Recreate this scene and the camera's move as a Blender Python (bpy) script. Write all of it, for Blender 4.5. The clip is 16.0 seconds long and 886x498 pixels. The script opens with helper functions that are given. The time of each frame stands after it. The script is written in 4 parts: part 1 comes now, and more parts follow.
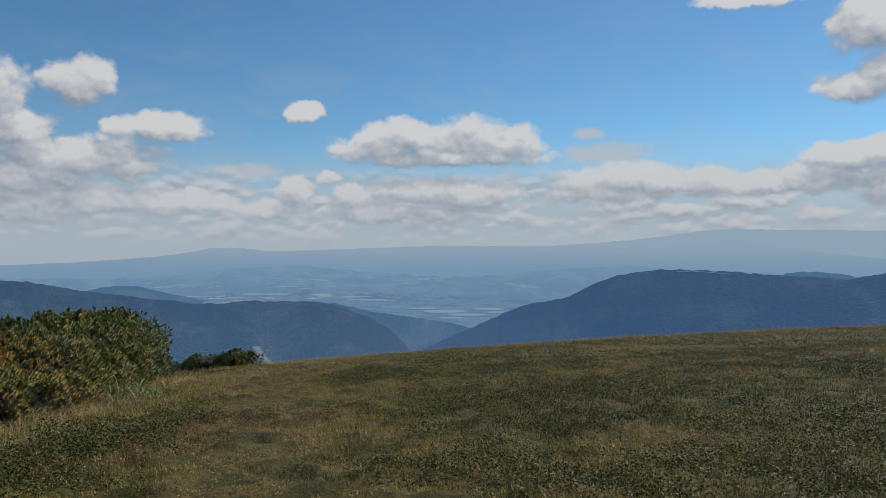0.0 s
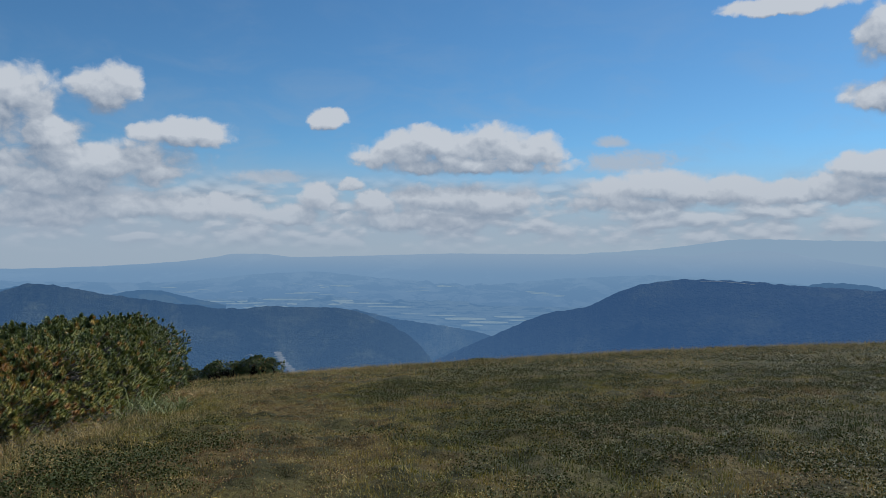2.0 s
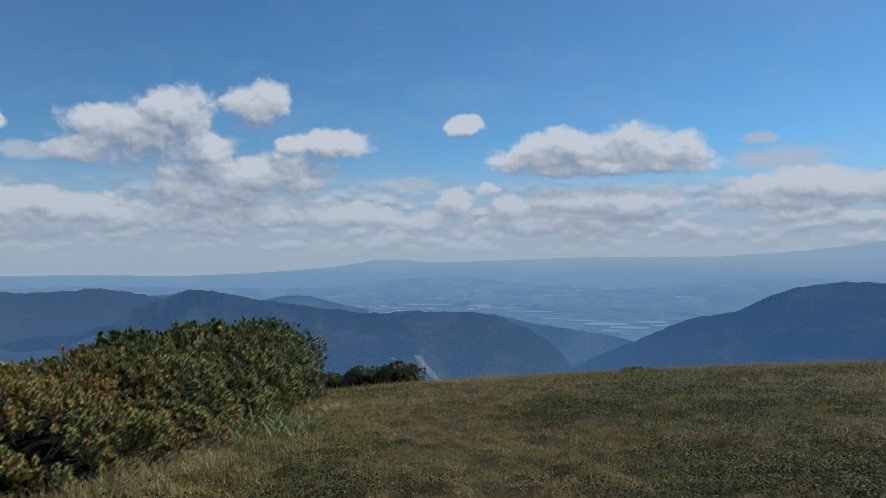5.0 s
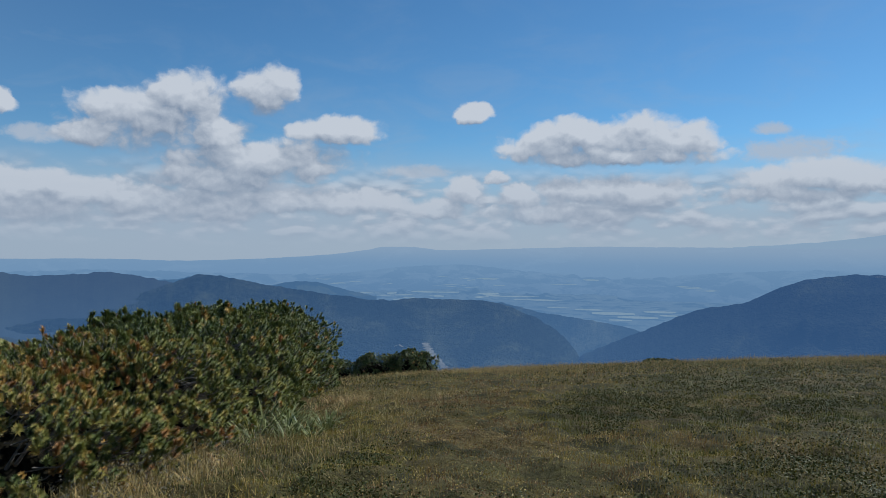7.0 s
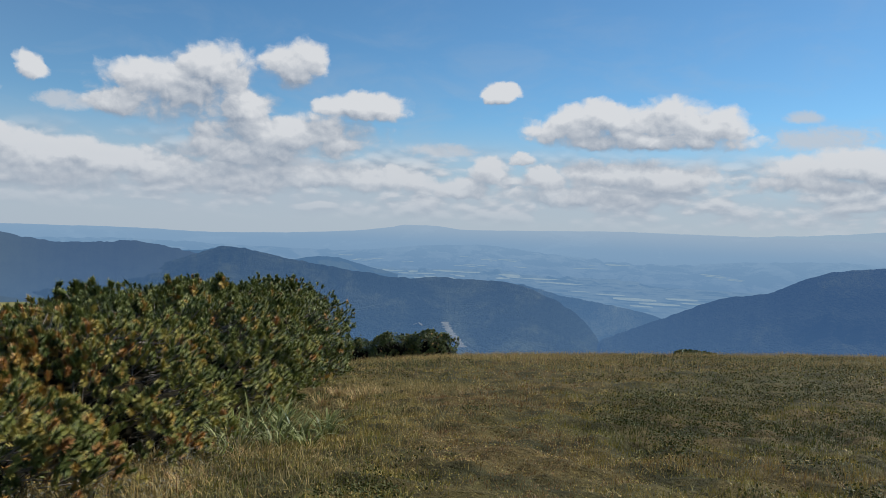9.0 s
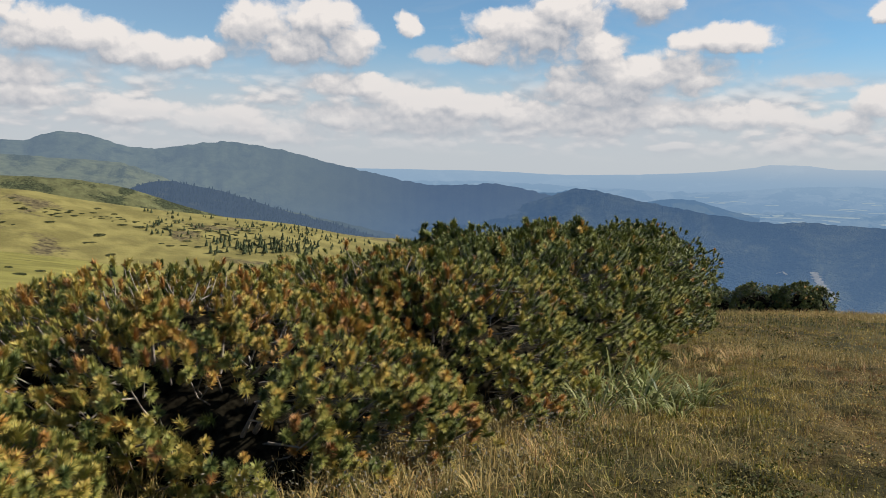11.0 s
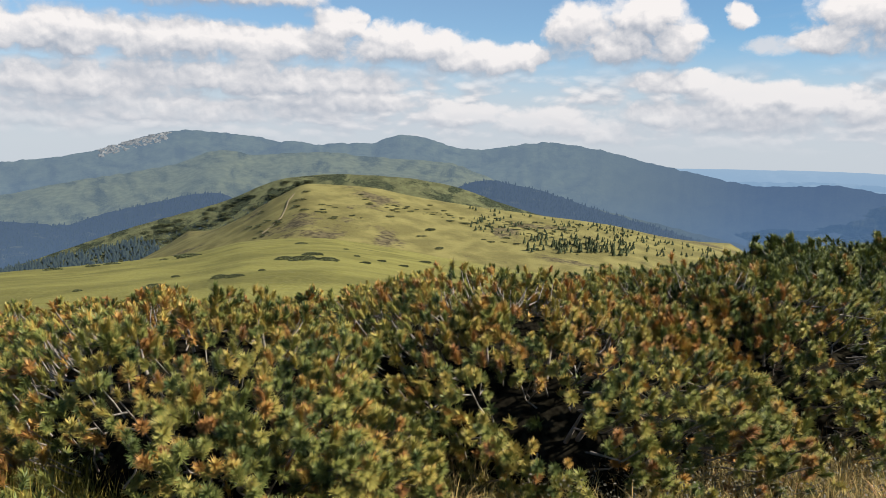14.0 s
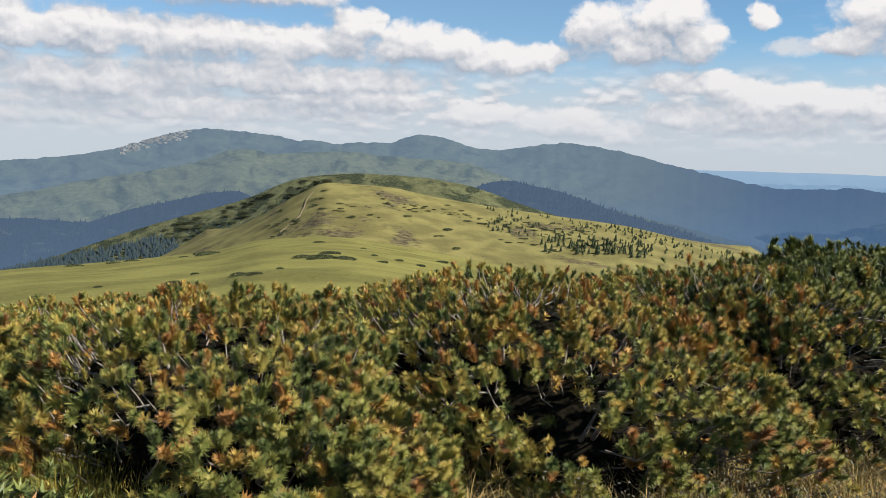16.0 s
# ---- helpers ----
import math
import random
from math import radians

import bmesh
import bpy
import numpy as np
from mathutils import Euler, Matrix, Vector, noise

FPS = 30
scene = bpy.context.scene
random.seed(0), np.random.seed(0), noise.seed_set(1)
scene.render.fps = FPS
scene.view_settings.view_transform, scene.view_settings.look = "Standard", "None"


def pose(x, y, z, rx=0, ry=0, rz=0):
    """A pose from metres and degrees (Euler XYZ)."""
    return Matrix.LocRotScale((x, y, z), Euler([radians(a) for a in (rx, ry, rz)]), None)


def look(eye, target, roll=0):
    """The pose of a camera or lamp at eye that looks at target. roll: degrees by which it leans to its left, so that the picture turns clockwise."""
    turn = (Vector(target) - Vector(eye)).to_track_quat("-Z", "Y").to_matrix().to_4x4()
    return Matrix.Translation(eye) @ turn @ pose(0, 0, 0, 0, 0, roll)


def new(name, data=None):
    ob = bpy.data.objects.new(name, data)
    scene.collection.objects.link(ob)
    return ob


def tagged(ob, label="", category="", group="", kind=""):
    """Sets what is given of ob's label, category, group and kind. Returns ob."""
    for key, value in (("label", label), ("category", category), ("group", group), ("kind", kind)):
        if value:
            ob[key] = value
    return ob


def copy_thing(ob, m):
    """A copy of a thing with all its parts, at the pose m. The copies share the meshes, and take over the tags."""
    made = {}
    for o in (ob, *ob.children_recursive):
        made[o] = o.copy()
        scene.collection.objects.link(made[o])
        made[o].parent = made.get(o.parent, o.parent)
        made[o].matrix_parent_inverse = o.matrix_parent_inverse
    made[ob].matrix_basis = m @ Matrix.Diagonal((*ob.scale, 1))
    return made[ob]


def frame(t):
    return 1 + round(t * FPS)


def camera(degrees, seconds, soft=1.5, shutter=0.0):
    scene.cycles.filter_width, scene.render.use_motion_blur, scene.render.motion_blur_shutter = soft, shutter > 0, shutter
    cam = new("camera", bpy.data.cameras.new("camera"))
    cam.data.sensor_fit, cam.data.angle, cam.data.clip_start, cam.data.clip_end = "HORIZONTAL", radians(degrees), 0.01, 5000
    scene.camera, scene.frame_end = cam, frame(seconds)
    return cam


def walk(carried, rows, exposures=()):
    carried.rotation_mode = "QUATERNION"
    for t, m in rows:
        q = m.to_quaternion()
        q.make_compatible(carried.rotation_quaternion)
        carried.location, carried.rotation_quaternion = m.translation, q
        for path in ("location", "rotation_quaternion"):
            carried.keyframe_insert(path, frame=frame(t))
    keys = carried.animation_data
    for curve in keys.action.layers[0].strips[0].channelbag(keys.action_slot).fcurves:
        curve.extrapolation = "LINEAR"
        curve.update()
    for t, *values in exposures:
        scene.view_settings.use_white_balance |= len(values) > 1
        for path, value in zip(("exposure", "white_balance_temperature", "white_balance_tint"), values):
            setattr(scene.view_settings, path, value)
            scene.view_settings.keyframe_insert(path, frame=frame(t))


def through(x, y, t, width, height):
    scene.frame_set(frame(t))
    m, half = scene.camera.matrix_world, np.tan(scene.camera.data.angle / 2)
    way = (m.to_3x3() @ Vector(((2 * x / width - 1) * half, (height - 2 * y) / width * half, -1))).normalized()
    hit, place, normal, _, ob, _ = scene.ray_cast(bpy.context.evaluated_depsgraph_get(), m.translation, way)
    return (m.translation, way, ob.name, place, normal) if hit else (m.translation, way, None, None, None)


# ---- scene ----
cam = camera(59.0, 16.0, soft=0.6)
METRES, EYE, TILT, LEAN, TURN = 8.0, 1.6, 0.0, 0.0, 0.0
ROWS = [
    (0.0, 0.0, 0.0, 0.0, -0.0, 0.0, -0.0),
    (0.5, -0.0054, 0.0389, 0.0009, 5.4, 0.77, -0.25),
    (1.0, -0.007, 0.0753, 0.0019, 6.49, 0.48, -0.19),
    (1.5, -0.0228, 0.1098, -0.0043, 3.51, 1.06, -1.28),
    (2.0, -0.0363, 0.1472, -0.0046, 1.56, 0.53, -0.54),
    (2.5, -0.0458, 0.2171, -0.0109, 4.07, 0.73, -0.27),
    (3.0, -0.0523, 0.2518, -0.0105, 4.3, 0.2, -0.12),
    (3.5, -0.0713, 0.2992, -0.0153, 3.11, -0.13, -0.45),
    (4.0, -0.0787, 0.3363, -0.0165, 8.37, 0.27, 0.18),
    (4.5, -0.0844, 0.3762, -0.015, 12.38, 0.75, 0.32),
    (5.0, -0.1028, 0.417, -0.023, 11.58, 0.83, 0.1),
    (7.5, -0.1964, 0.6221, -0.0439, 12.86, -0.35, -1.24),
    (8.0, -0.2072, 0.6701, -0.0455, 14.62, -0.52, -2.11),
    (10.5, -0.2883, 0.8826, -0.0636, 12.68, -5.3, -3.15),
    (11.0, -0.3008, 0.8769, -0.0595, 39.17, -6.73, -1.6),
    (11.5, -0.3028, 0.871, -0.0548, 53.84, -7.37, -0.29),
    (12.0, -0.2975, 0.8632, -0.0512, 61.02, -8.09, -0.54),
    (12.5, -0.2975, 0.858, -0.0494, 62.11, -8.06, -1.13),
    (13.0, -0.2962, 0.8583, -0.048, 62.33, -7.12, -1.13),
    (13.5, -0.2981, 0.8608, -0.0485, 62.23, -7.21, -1.27),
    (14.0, -0.2979, 0.8613, -0.0478, 62.01, -7.28, -1.19),
    (14.5, -0.2944, 0.86, -0.0462, 62.13, -6.03, -1.14),
    (15.0, -0.2921, 0.859, -0.0446, 62.05, -5.1, -1.21),
    (15.5, -0.2914, 0.8605, -0.0456, 62.25, -5.68, -1.23),
    (16.0, -0.2933, 0.8587, -0.0481, 63.32, -7.31, -1.55),
]
walk(cam, [(t, pose(0, 0, EYE, TILT, LEAN, TURN) @ pose(METRES * x, METRES * y, METRES * z, 90 + pitch, roll, yaw)) for t, x, y, z, yaw, pitch, roll in ROWS],
     exposures=[(0.0, 0.24, 6250, 9), (0.6, 0.18, 5850, 8), (1.5, 0.16, 5800, 8), (3.0, 0.14, 5700, 8), (8.0, 0.24, 5650, 8), (10.3, 0.68, 6900, 12), (11.0, 0.66, 6850, 13), (12.0, 0.80, 6850, 14), (13.5, 0.82, 6700, 13), (16.0, 0.80, 6550, 12)])

# ---- small tools ----
RNG = np.random.default_rng(7)
LATTICE = RNG.random((256, 256))


def vnoise(x, y, seed=0):
    """Smooth lattice noise, 0 to 1."""
    x, y = np.asarray(x, float) + seed * 17.31, np.asarray(y, float) + seed * 9.73
    i, j = np.floor(x).astype(int), np.floor(y).astype(int)
    u, v = x - i, y - j
    u, v = u * u * (3 - 2 * u), v * v * (3 - 2 * v)
    a, b = LATTICE[i % 256, j % 256], LATTICE[(i + 1) % 256, j % 256]
    c, d = LATTICE[i % 256, (j + 1) % 256], LATTICE[(i + 1) % 256, (j + 1) % 256]
    return (a * (1 - u) + b * u) * (1 - v) + (c * (1 - u) + d * u) * v


def fbm(x, y, seed=0, octaves=4):
    total, amp, norm = 0.0, 1.0, 0.0
    for k in range(octaves):
        total = total + amp * vnoise(x * 2 ** k, y * 2 ** k, seed + 3 * k)
        norm, amp = norm + amp, amp * 0.5
    return total / norm


def step(a, b, x):
    t = np.clip((x - a) / (b - a), 0, 1)
    return t * t * (3 - 2 * t)


def near_ground(x, y):
    """The grassy dome that the path crosses."""
    left = np.clip(-7.5 - x, 0, 26)
    x, y = np.clip(x, -16, 24), np.clip(y, -14, 70)
    return -0.0095 * left ** 2 + 0.0884 - 0.01384 * x - 0.03851 * y - 0.001242 * x * x + 0.005542 * x * y - 0.001372 * y * y - 2.21e-6 * y ** 3 - 8.66e-5 * x * y * y


def tussock(x, y):
    """Small humps of the turf."""
    return 0.10 * (fbm(x * 0.9, y * 0.9, 2, 3) - 0.5) + 0.15 * (fbm(x * 3.1, y * 3.1, 5, 2) - 0.5)


def ground_z(x, y):
    return near_ground(x, y) + tussock(x, y)


def mesh_from(name, verts, faces, mats, smooth=True, index=None):
    """A mesh from arrays; faces is an (n, k) array of one size."""
    me = bpy.data.meshes.new(name)
    verts, faces = np.asarray(verts, np.float32), np.asarray(faces, np.int32)
    n, k = faces.shape
    me.vertices.add(len(verts))
    me.vertices.foreach_set("co", verts.ravel())
    me.loops.add(n * k)
    me.loops.foreach_set("vertex_index", faces.ravel())
    me.polygons.add(n)
    me.polygons.foreach_set("loop_start", np.arange(0, n * k, k, dtype=np.int32))
    for m in mats if isinstance(mats, (list, tuple)) else [mats]:
        me.materials.append(m)
    if index is not None:
        me.polygons.foreach_set("material_index", np.asarray(index, np.int32))
    me.update(calc_edges=True)
    me.polygons.foreach_set("use_smooth", np.full(n, smooth))
    return me


def put_values(me, name, values):
    """A value for each vertex, for the material to vary by."""
    at = me.attributes.new(name, "FLOAT", "POINT")
    at.data.foreach_set("value", np.asarray(values, np.float32))


def grid_faces(rows, cols, wrap=False):
    i, j = np.meshgrid(np.arange(rows - 1), np.arange(cols if wrap else cols - 1), indexing="ij")
    k = (j + 1) % cols
    return np.stack([i * cols + j, i * cols + k, (i + 1) * cols + k, (i + 1) * cols + j], -1).reshape(-1, 4)


class Nodes:
    """Short hand for building node trees."""

    def __init__(self, tree):
        self.tree = tree
        self.links = tree.links

    def node(self, kind, **values):
        n = self.tree.nodes.new(kind)
        for key, value in values.items():
            if key == "inputs":
                for name, v in value.items():
                    self.wire(v, n.inputs[name])
            else:
                setattr(n, key, value)
        return n

    def wire(self, value, socket):
        if isinstance(value, bpy.types.NodeSocket):
            self.links.new(value, socket)
        else:
            socket.default_value = value

    def calc(self, op, a, b=0.0, c=0.0, clamp=False):
        n = self.tree.nodes.new("ShaderNodeMath")
        n.operation, n.use_clamp = op, clamp
        for s, v in zip(n.inputs, (a, b, c)):
            self.wire(v, s)
        return n.outputs[0]

    def ramp(self, x, lo, hi, a=0.0, b=1.0, smooth=True):
        n = self.tree.nodes.new("ShaderNodeMapRange")
        n.interpolation_type = "SMOOTHSTEP" if smooth else "LINEAR"
        for s, v in zip(n.inputs, (x, lo, hi, a, b)):
            self.wire(v, s)
        return n.outputs[0]

    def mix(self, f, a, b, blend="MIX"):
        n = self.tree.nodes.new("ShaderNodeMix")
        n.data_type, n.blend_type = "RGBA", blend
        self.wire(f, n.inputs[0])
        for v, s in ((a, n.inputs[6]), (b, n.inputs[7])):
            self.wire((*v, 1) if isinstance(v, tuple) and len(v) == 3 else v, s)
        return n.outputs[2]

    def noise(self, vector, scale, detail=4.0, rough=0.55, dist=0.0):
        n = self.tree.nodes.new("ShaderNodeTexNoise")
        self.wire(vector, n.inputs["Vector"])
        for key, v in (("Scale", scale), ("Detail", detail), ("Roughness", rough), ("Distortion", dist)):
            n.inputs[key].default_value = v
        return n.outputs[0]

    def vec(self, x, y, z=0.0):
        return self.node("ShaderNodeCombineXYZ", inputs={"X": x, "Y": y, "Z": z}).outputs[0]


# ---- world: blue sky with rows of fair-weather cumulus ----
SUN_BEARING, SUN_HEIGHT = -47.0, 38.0    # degrees to the left of +y (minus: right), above the horizon
world = bpy.data.worlds.new("sky")
scene.world = world
world.use_nodes = True
world.cycles.sampling_method, world.cycles.sample_map_resolution = "MANUAL", 512

CLOUDS_EAST = [  # bearing, height, half width, half height, all in degrees
    (-22.2, 16.6, 4.2, 0.8), (-28.6, 13.9, 2.5, 2.1), (-27.7, 10.3, 2.6, 1.2), (-30.2, 11.3, 2.5, 2.1), (-15.2, 4.7, 7.3, 1.3), (-11.3, 3.9, 3.6, 1.0),
    (-21.9, 4.4, 2.8, 1.1), (-25.0, 4.8, 2.2, 1.2), (-27.3, 5.9, 3.3, 1.1), (-29.2, 6.2, 2.2, 1.1), (-26.5, 4.5, 2.3, 1.1), (-29.9, 4.0, 2.8, 1.4),
    (-33.5, 4.9, 3.5, 1.7),
]
CLOUDS_NORTH = [
    (41.9, 9.0, 1.0, 1.0), (30.5, 10.3, 3.0, 1.8), (32.9, 8.3, 5.0, 2.3), (35.8, 7.5, 2.9, 1.4), (28.4, 7.7, 2.3, 1.4), (24.8, 10.8, 2.2, 1.8),
    (20.0, 8.3, 3.3, 1.2), (25.6, 5.9, 6.9, 1.8), (28.1, 4.7, 5.1, 1.4), (42.3, 3.3, 3.6, 1.6), (39.3, 3.9, 3.1, 1.0), (36.2, 3.3, 4.3, 1.3),
    (40.6, 2.2, 5.3, 1.3), (30.2, 2.8, 6.9, 1.3), (21.5, 3.2, 6.9, 1.2), (10.8, 4.0, 1.5, 1.2), (12.5, 2.8, 2.5, 0.9), (10.0, 9.7, 1.4, 0.8),
    (8.2, 5.1, 0.8, 0.5),
]
CLOUDS_MID = [
    (2.9, 8.0, 3.2, 1.4), (4.4, 7.3, 3.6, 1.3), (-2.0, 7.9, 3.8, 1.6), (-5.2, 7.6, 2.2, 1.4), (0.1, 6.6, 7.3, 0.9), (6.5, 3.7, 1.8, 1.1),
    (0.7, 4.0, 6.6, 1.3), (3.4, 2.6, 5.9, 0.9),
]
CLOUDS_WEST = [
    (81.1, 10.4, 10.7, 1.5), (87.4, 6.8, 4.6, 2.0), (91.2, 6.8, 2.5, 1.9), (80.1, 6.7, 6.9, 1.8), (69.7, 8.3, 2.1, 1.5), (72.1, 6.7, 5.1, 1.7),
    (64.9, 7.0, 5.2, 1.6), (59.6, 6.2, 4.5, 1.4), (75.6, 4.6, 12.5, 1.6), (86.5, 3.9, 8.8, 1.8), (52.4, 8.0, 2.8, 2.2), (47.8, 9.1, 2.8, 1.6),
    (46.0, 7.4, 1.9, 1.6), (49.7, 7.2, 3.7, 1.6), (56.6, 6.6, 2.4, 1.0), (45.9, 4.7, 3.5, 1.1), (42.4, 3.8, 4.0, 1.1), (45.6, 2.6, 4.1, 1.2),
    (55.0, 1.9, 3.8, 1.1), (61.1, 2.4, 3.5, 1.0),
]
CLOUDS_LOW_WEST = [
    (49.8, 1.3, 2.5, 1.1), (81.2, 2.3, 13.7, 1.1), (89.5, 1.5, 5.2, 0.9), (68.1, 3.1, 6.0, 1.0), (65.0, 13.0, 6.0, 1.5), (95.7, 5.2, 4.2, 2.3),
]
WISPS = [
    (39.9, 7.1, 1.9, 0.7), (-11.8, 6.7, 3.8, 1.0), (-10.6, 8.2, 1.4, 0.5), (14.2, 5.5, 2.9, 0.6), (24.0, 4.1, 2.4, 0.5),
]
CLOUDS_ROUND = [    # behind and above the walk
    (120.0, 8.0, 20.0, 4.0), (-50.0, 12.0, 14.0, 4.0), (-75.0, 7.0, 16.0, 3.0), (170.0, 14.0, 22.0, 6.0), (60.0, 38.0, 18.0, 7.0), (150.0, 45.0, 25.0, 9.0), (-110.0, 26.0, 22.0, 7.0),
]


def cloud_group(name, clouds, join):
    """Cloud thickness at a bearing and height: the fullest of the single clouds there."""
    g = bpy.data.node_groups.new(name, "ShaderNodeTree")
    for n, way in (("u", "INPUT"), ("v", "INPUT"), ("thickness", "OUTPUT")):
        g.interface.new_socket(name=n, in_out=way, socket_type="NodeSocketFloat")
    k = Nodes(g)
    u, v = k.node("NodeGroupInput").outputs[:2]
    best = None
    for a, e, w, h in clouds:
        p = k.calc("MULTIPLY_ADD", u, 1 / w, -a / w)
        q = k.calc("MULTIPLY_ADD", v, 1 / h, -e / h)
        q = k.calc("MULTIPLY_ADD", k.calc("MINIMUM", q, 0.0), 0.25, q)            # flatter underneath
        d = k.calc("SUBTRACT", k.calc("SUBTRACT", 1.0, k.calc("MULTIPLY", p, p)), k.calc("MULTIPLY", q, q))
        best = d if best is None else k.calc("SMOOTH_MAX", best, d, join)
    k.wire(best, k.node("NodeGroupOutput").inputs[0])
    return g


k = Nodes(world.node_tree)
k.tree.nodes.clear()
ways = k.node("ShaderNodeTexCoord").outputs["Generated"]
xyz = k.node("ShaderNodeSeparateXYZ", inputs={0: ways}).outputs
bearing = k.calc("MULTIPLY", k.calc("ARCTAN2", k.calc("MULTIPLY", xyz[0], -1.0), xyz[1]), 57.2958)
height = k.calc("MULTIPLY", k.calc("ARCSINE", xyz[2]), 57.2958)
sky = k.node("ShaderNodeTexSky", sky_type="NISHITA", sun_disc=False, sun_elevation=radians(SUN_HEIGHT), sun_rotation=radians(-SUN_BEARING),
             altitude=1700.0, air_density=1.0, dust_density=0.6, ozone_density=1.2).outputs[0]
SKY, SKYLIGHT = 0.120, 0.46
blue = k.node("ShaderNodeVectorMath", operation="MULTIPLY", inputs={0: sky, 1: (SKY * 0.80, SKY * 1.18, SKY * 1.34)}).outputs[0]
cumulus = cloud_group("cumulus", CLOUDS_EAST + CLOUDS_NORTH + CLOUDS_MID + CLOUDS_WEST + CLOUDS_LOW_WEST + CLOUDS_ROUND, 0.12)
wisps = cloud_group("wisps", WISPS, 0.2)


def billow(p, size, smooth):
    """Rounded heaps, about -0.4 to 0.4."""
    cell = k.node("ShaderNodeTexVoronoi", voronoi_dimensions="2D", feature="SMOOTH_F1", inputs={"Scale": size, "Smoothness": smooth, "Vector": p})
    return k.calc("SUBTRACT", 0.40, cell.outputs["Distance"])


def cover(du, dv):
    """Fullness of the cumulus, with heaps of three sizes on it."""
    u, v = k.calc("ADD", bearing, du), k.calc("ADD", height, dv)
    p = k.vec(u, k.calc("MULTIPLY", v, 1.15), 0.0)
    wander = k.noise(p, 0.45, 4.0, 0.55)
    drift = k.calc("MULTIPLY_ADD", wander, 2.0, -1.0)
    lift = k.calc("MULTIPLY_ADD", k.noise(k.vec(u, v, 7.0), 0.6, 4.0, 0.6), 1.0, -0.5)
    u2, v2 = k.calc("ADD", u, drift), k.calc("ADD", v, lift)
    thick = k.node("ShaderNodeGroup", node_tree=cumulus, inputs={0: u2, 1: v2}).outputs[0]
    bent = k.vec(u2, k.calc("MULTIPLY", v2, 1.2), 0.0)
    n = k.calc("MULTIPLY", billow(bent, 0.42, 0.3), 0.95)
    n = k.calc("ADD", n, k.calc("MULTIPLY", billow(bent, 1.25, 0.3), 0.30))
    n = k.calc("ADD", n, k.calc("MULTIPLY_ADD", k.noise(bent, 1.6, 5.0, 0.6), 0.70, -0.35))
    return k.calc("ADD", k.calc("MAXIMUM", thick, -2.0), n)


dens = cover(0.0, 0.0)
dens_up = cover(-0.45, 1.5)
dens_near = cover(-0.16, 0.34)
over = k.calc("SUBTRACT", dens_up, dens)
alpha = k.ramp(dens, -0.42, k.ramp(over, -0.5, 0.6, 0.36, 0.85))
lumpy = k.calc("MULTIPLY", k.calc("SUBTRACT", dens_near, dens), 0.85)
shade = k.ramp(k.calc("ADD", k.calc("MULTIPLY_ADD", over, 0.75, lumpy), k.calc("MULTIPLY", dens, 0.16)), -0.95, 0.75, smooth=False)
cloud_lit, cloud_dim = (1.15, 1.13, 1.11), (0.46, 0.525, 0.625)
veil = (0.70, 0.775, 0.865)
streak = k.noise(k.vec(k.calc("MULTIPLY", bearing, 0.4), height, 3.0), 0.35, 5.0, 0.6, 0.5)
thin = k.calc("MULTIPLY", k.ramp(streak, 0.42, 0.78), k.ramp(height, 3.0, 22.0, 0.30, 0.04))
west = k.calc("MULTIPLY", k.ramp(bearing, 28.0, 62.0), k.ramp(bearing, 110.0, 160.0, 0.16, 0.0))
low_veil = k.ramp(height, 1.5, 8.5, 0.92, 0.0)
puff = k.mix(k.calc("MULTIPLY", low_veil, 0.40), k.mix(shade, cloud_lit, cloud_dim), veil)
back = k.mix(low_veil, k.mix(k.calc("MAXIMUM", thin, west), blue, (0.66, 0.74, 0.84)), veil)
# thin wisps
ragged = k.calc("MULTIPLY_ADD", k.noise(k.vec(bearing, k.calc("MULTIPLY", height, 1.4), 2.0), 0.9, 6.0, 0.65, 0.4), 2.4, -1.2)
wisp = k.calc("ADD", k.node("ShaderNodeGroup", node_tree=wisps, inputs={0: bearing, 1: height}).outputs[0], ragged)
back = k.mix(k.ramp(wisp, -0.3, 1.0, 0.0, 0.85), back, (0.86, 0.90, 0.95))
# distant rows of cloud, packed towards the horizon
rows_at = k.vec(bearing, k.calc("MULTIPLY", height, 2.4), 4.0)
heaps = k.calc("ADD", k.noise(rows_at, 0.22, 5.0, 0.55, 0.2), k.calc("MULTIPLY", billow(rows_at, 0.6, 0.3), 0.22))
heaps_up = k.calc("ADD", k.noise(k.vec(bearing, k.calc("MULTIPLY_ADD", height, 2.4, 1.0), 4.0), 0.22, 5.0, 0.55, 0.2), k.calc("MULTIPLY", billow(k.vec(bearing, k.calc("MULTIPLY_ADD", height, 2.4, 1.0), 4.0), 0.6, 0.3), 0.22))
row_alpha = k.calc("MULTIPLY", k.ramp(heaps, 0.36, 0.58), k.calc("MULTIPLY", k.ramp(height, -0.2, 1.8), k.ramp(height, 3.6, 6.5, 0.9, 0.0)))
row_puff = k.mix(k.ramp(k.calc("SUBTRACT", heaps_up, heaps), -0.16, 0.16), cloud_lit, (0.55, 0.61, 0.70))
back = k.mix(row_alpha, back, k.mix(k.ramp(height, 0.0, 4.5, 0.62, 0.15), row_puff, veil))
seen = k.mix(k.calc("MULTIPLY", alpha, k.ramp(height, 0.3, 3.5, 0.35, 0.97)), back, puff)
out = k.node("ShaderNodeBackground", inputs={"Color": seen, "Strength": SKYLIGHT})
k.wire(out.outputs[0], k.node("ShaderNodeOutputWorld").inputs[0])

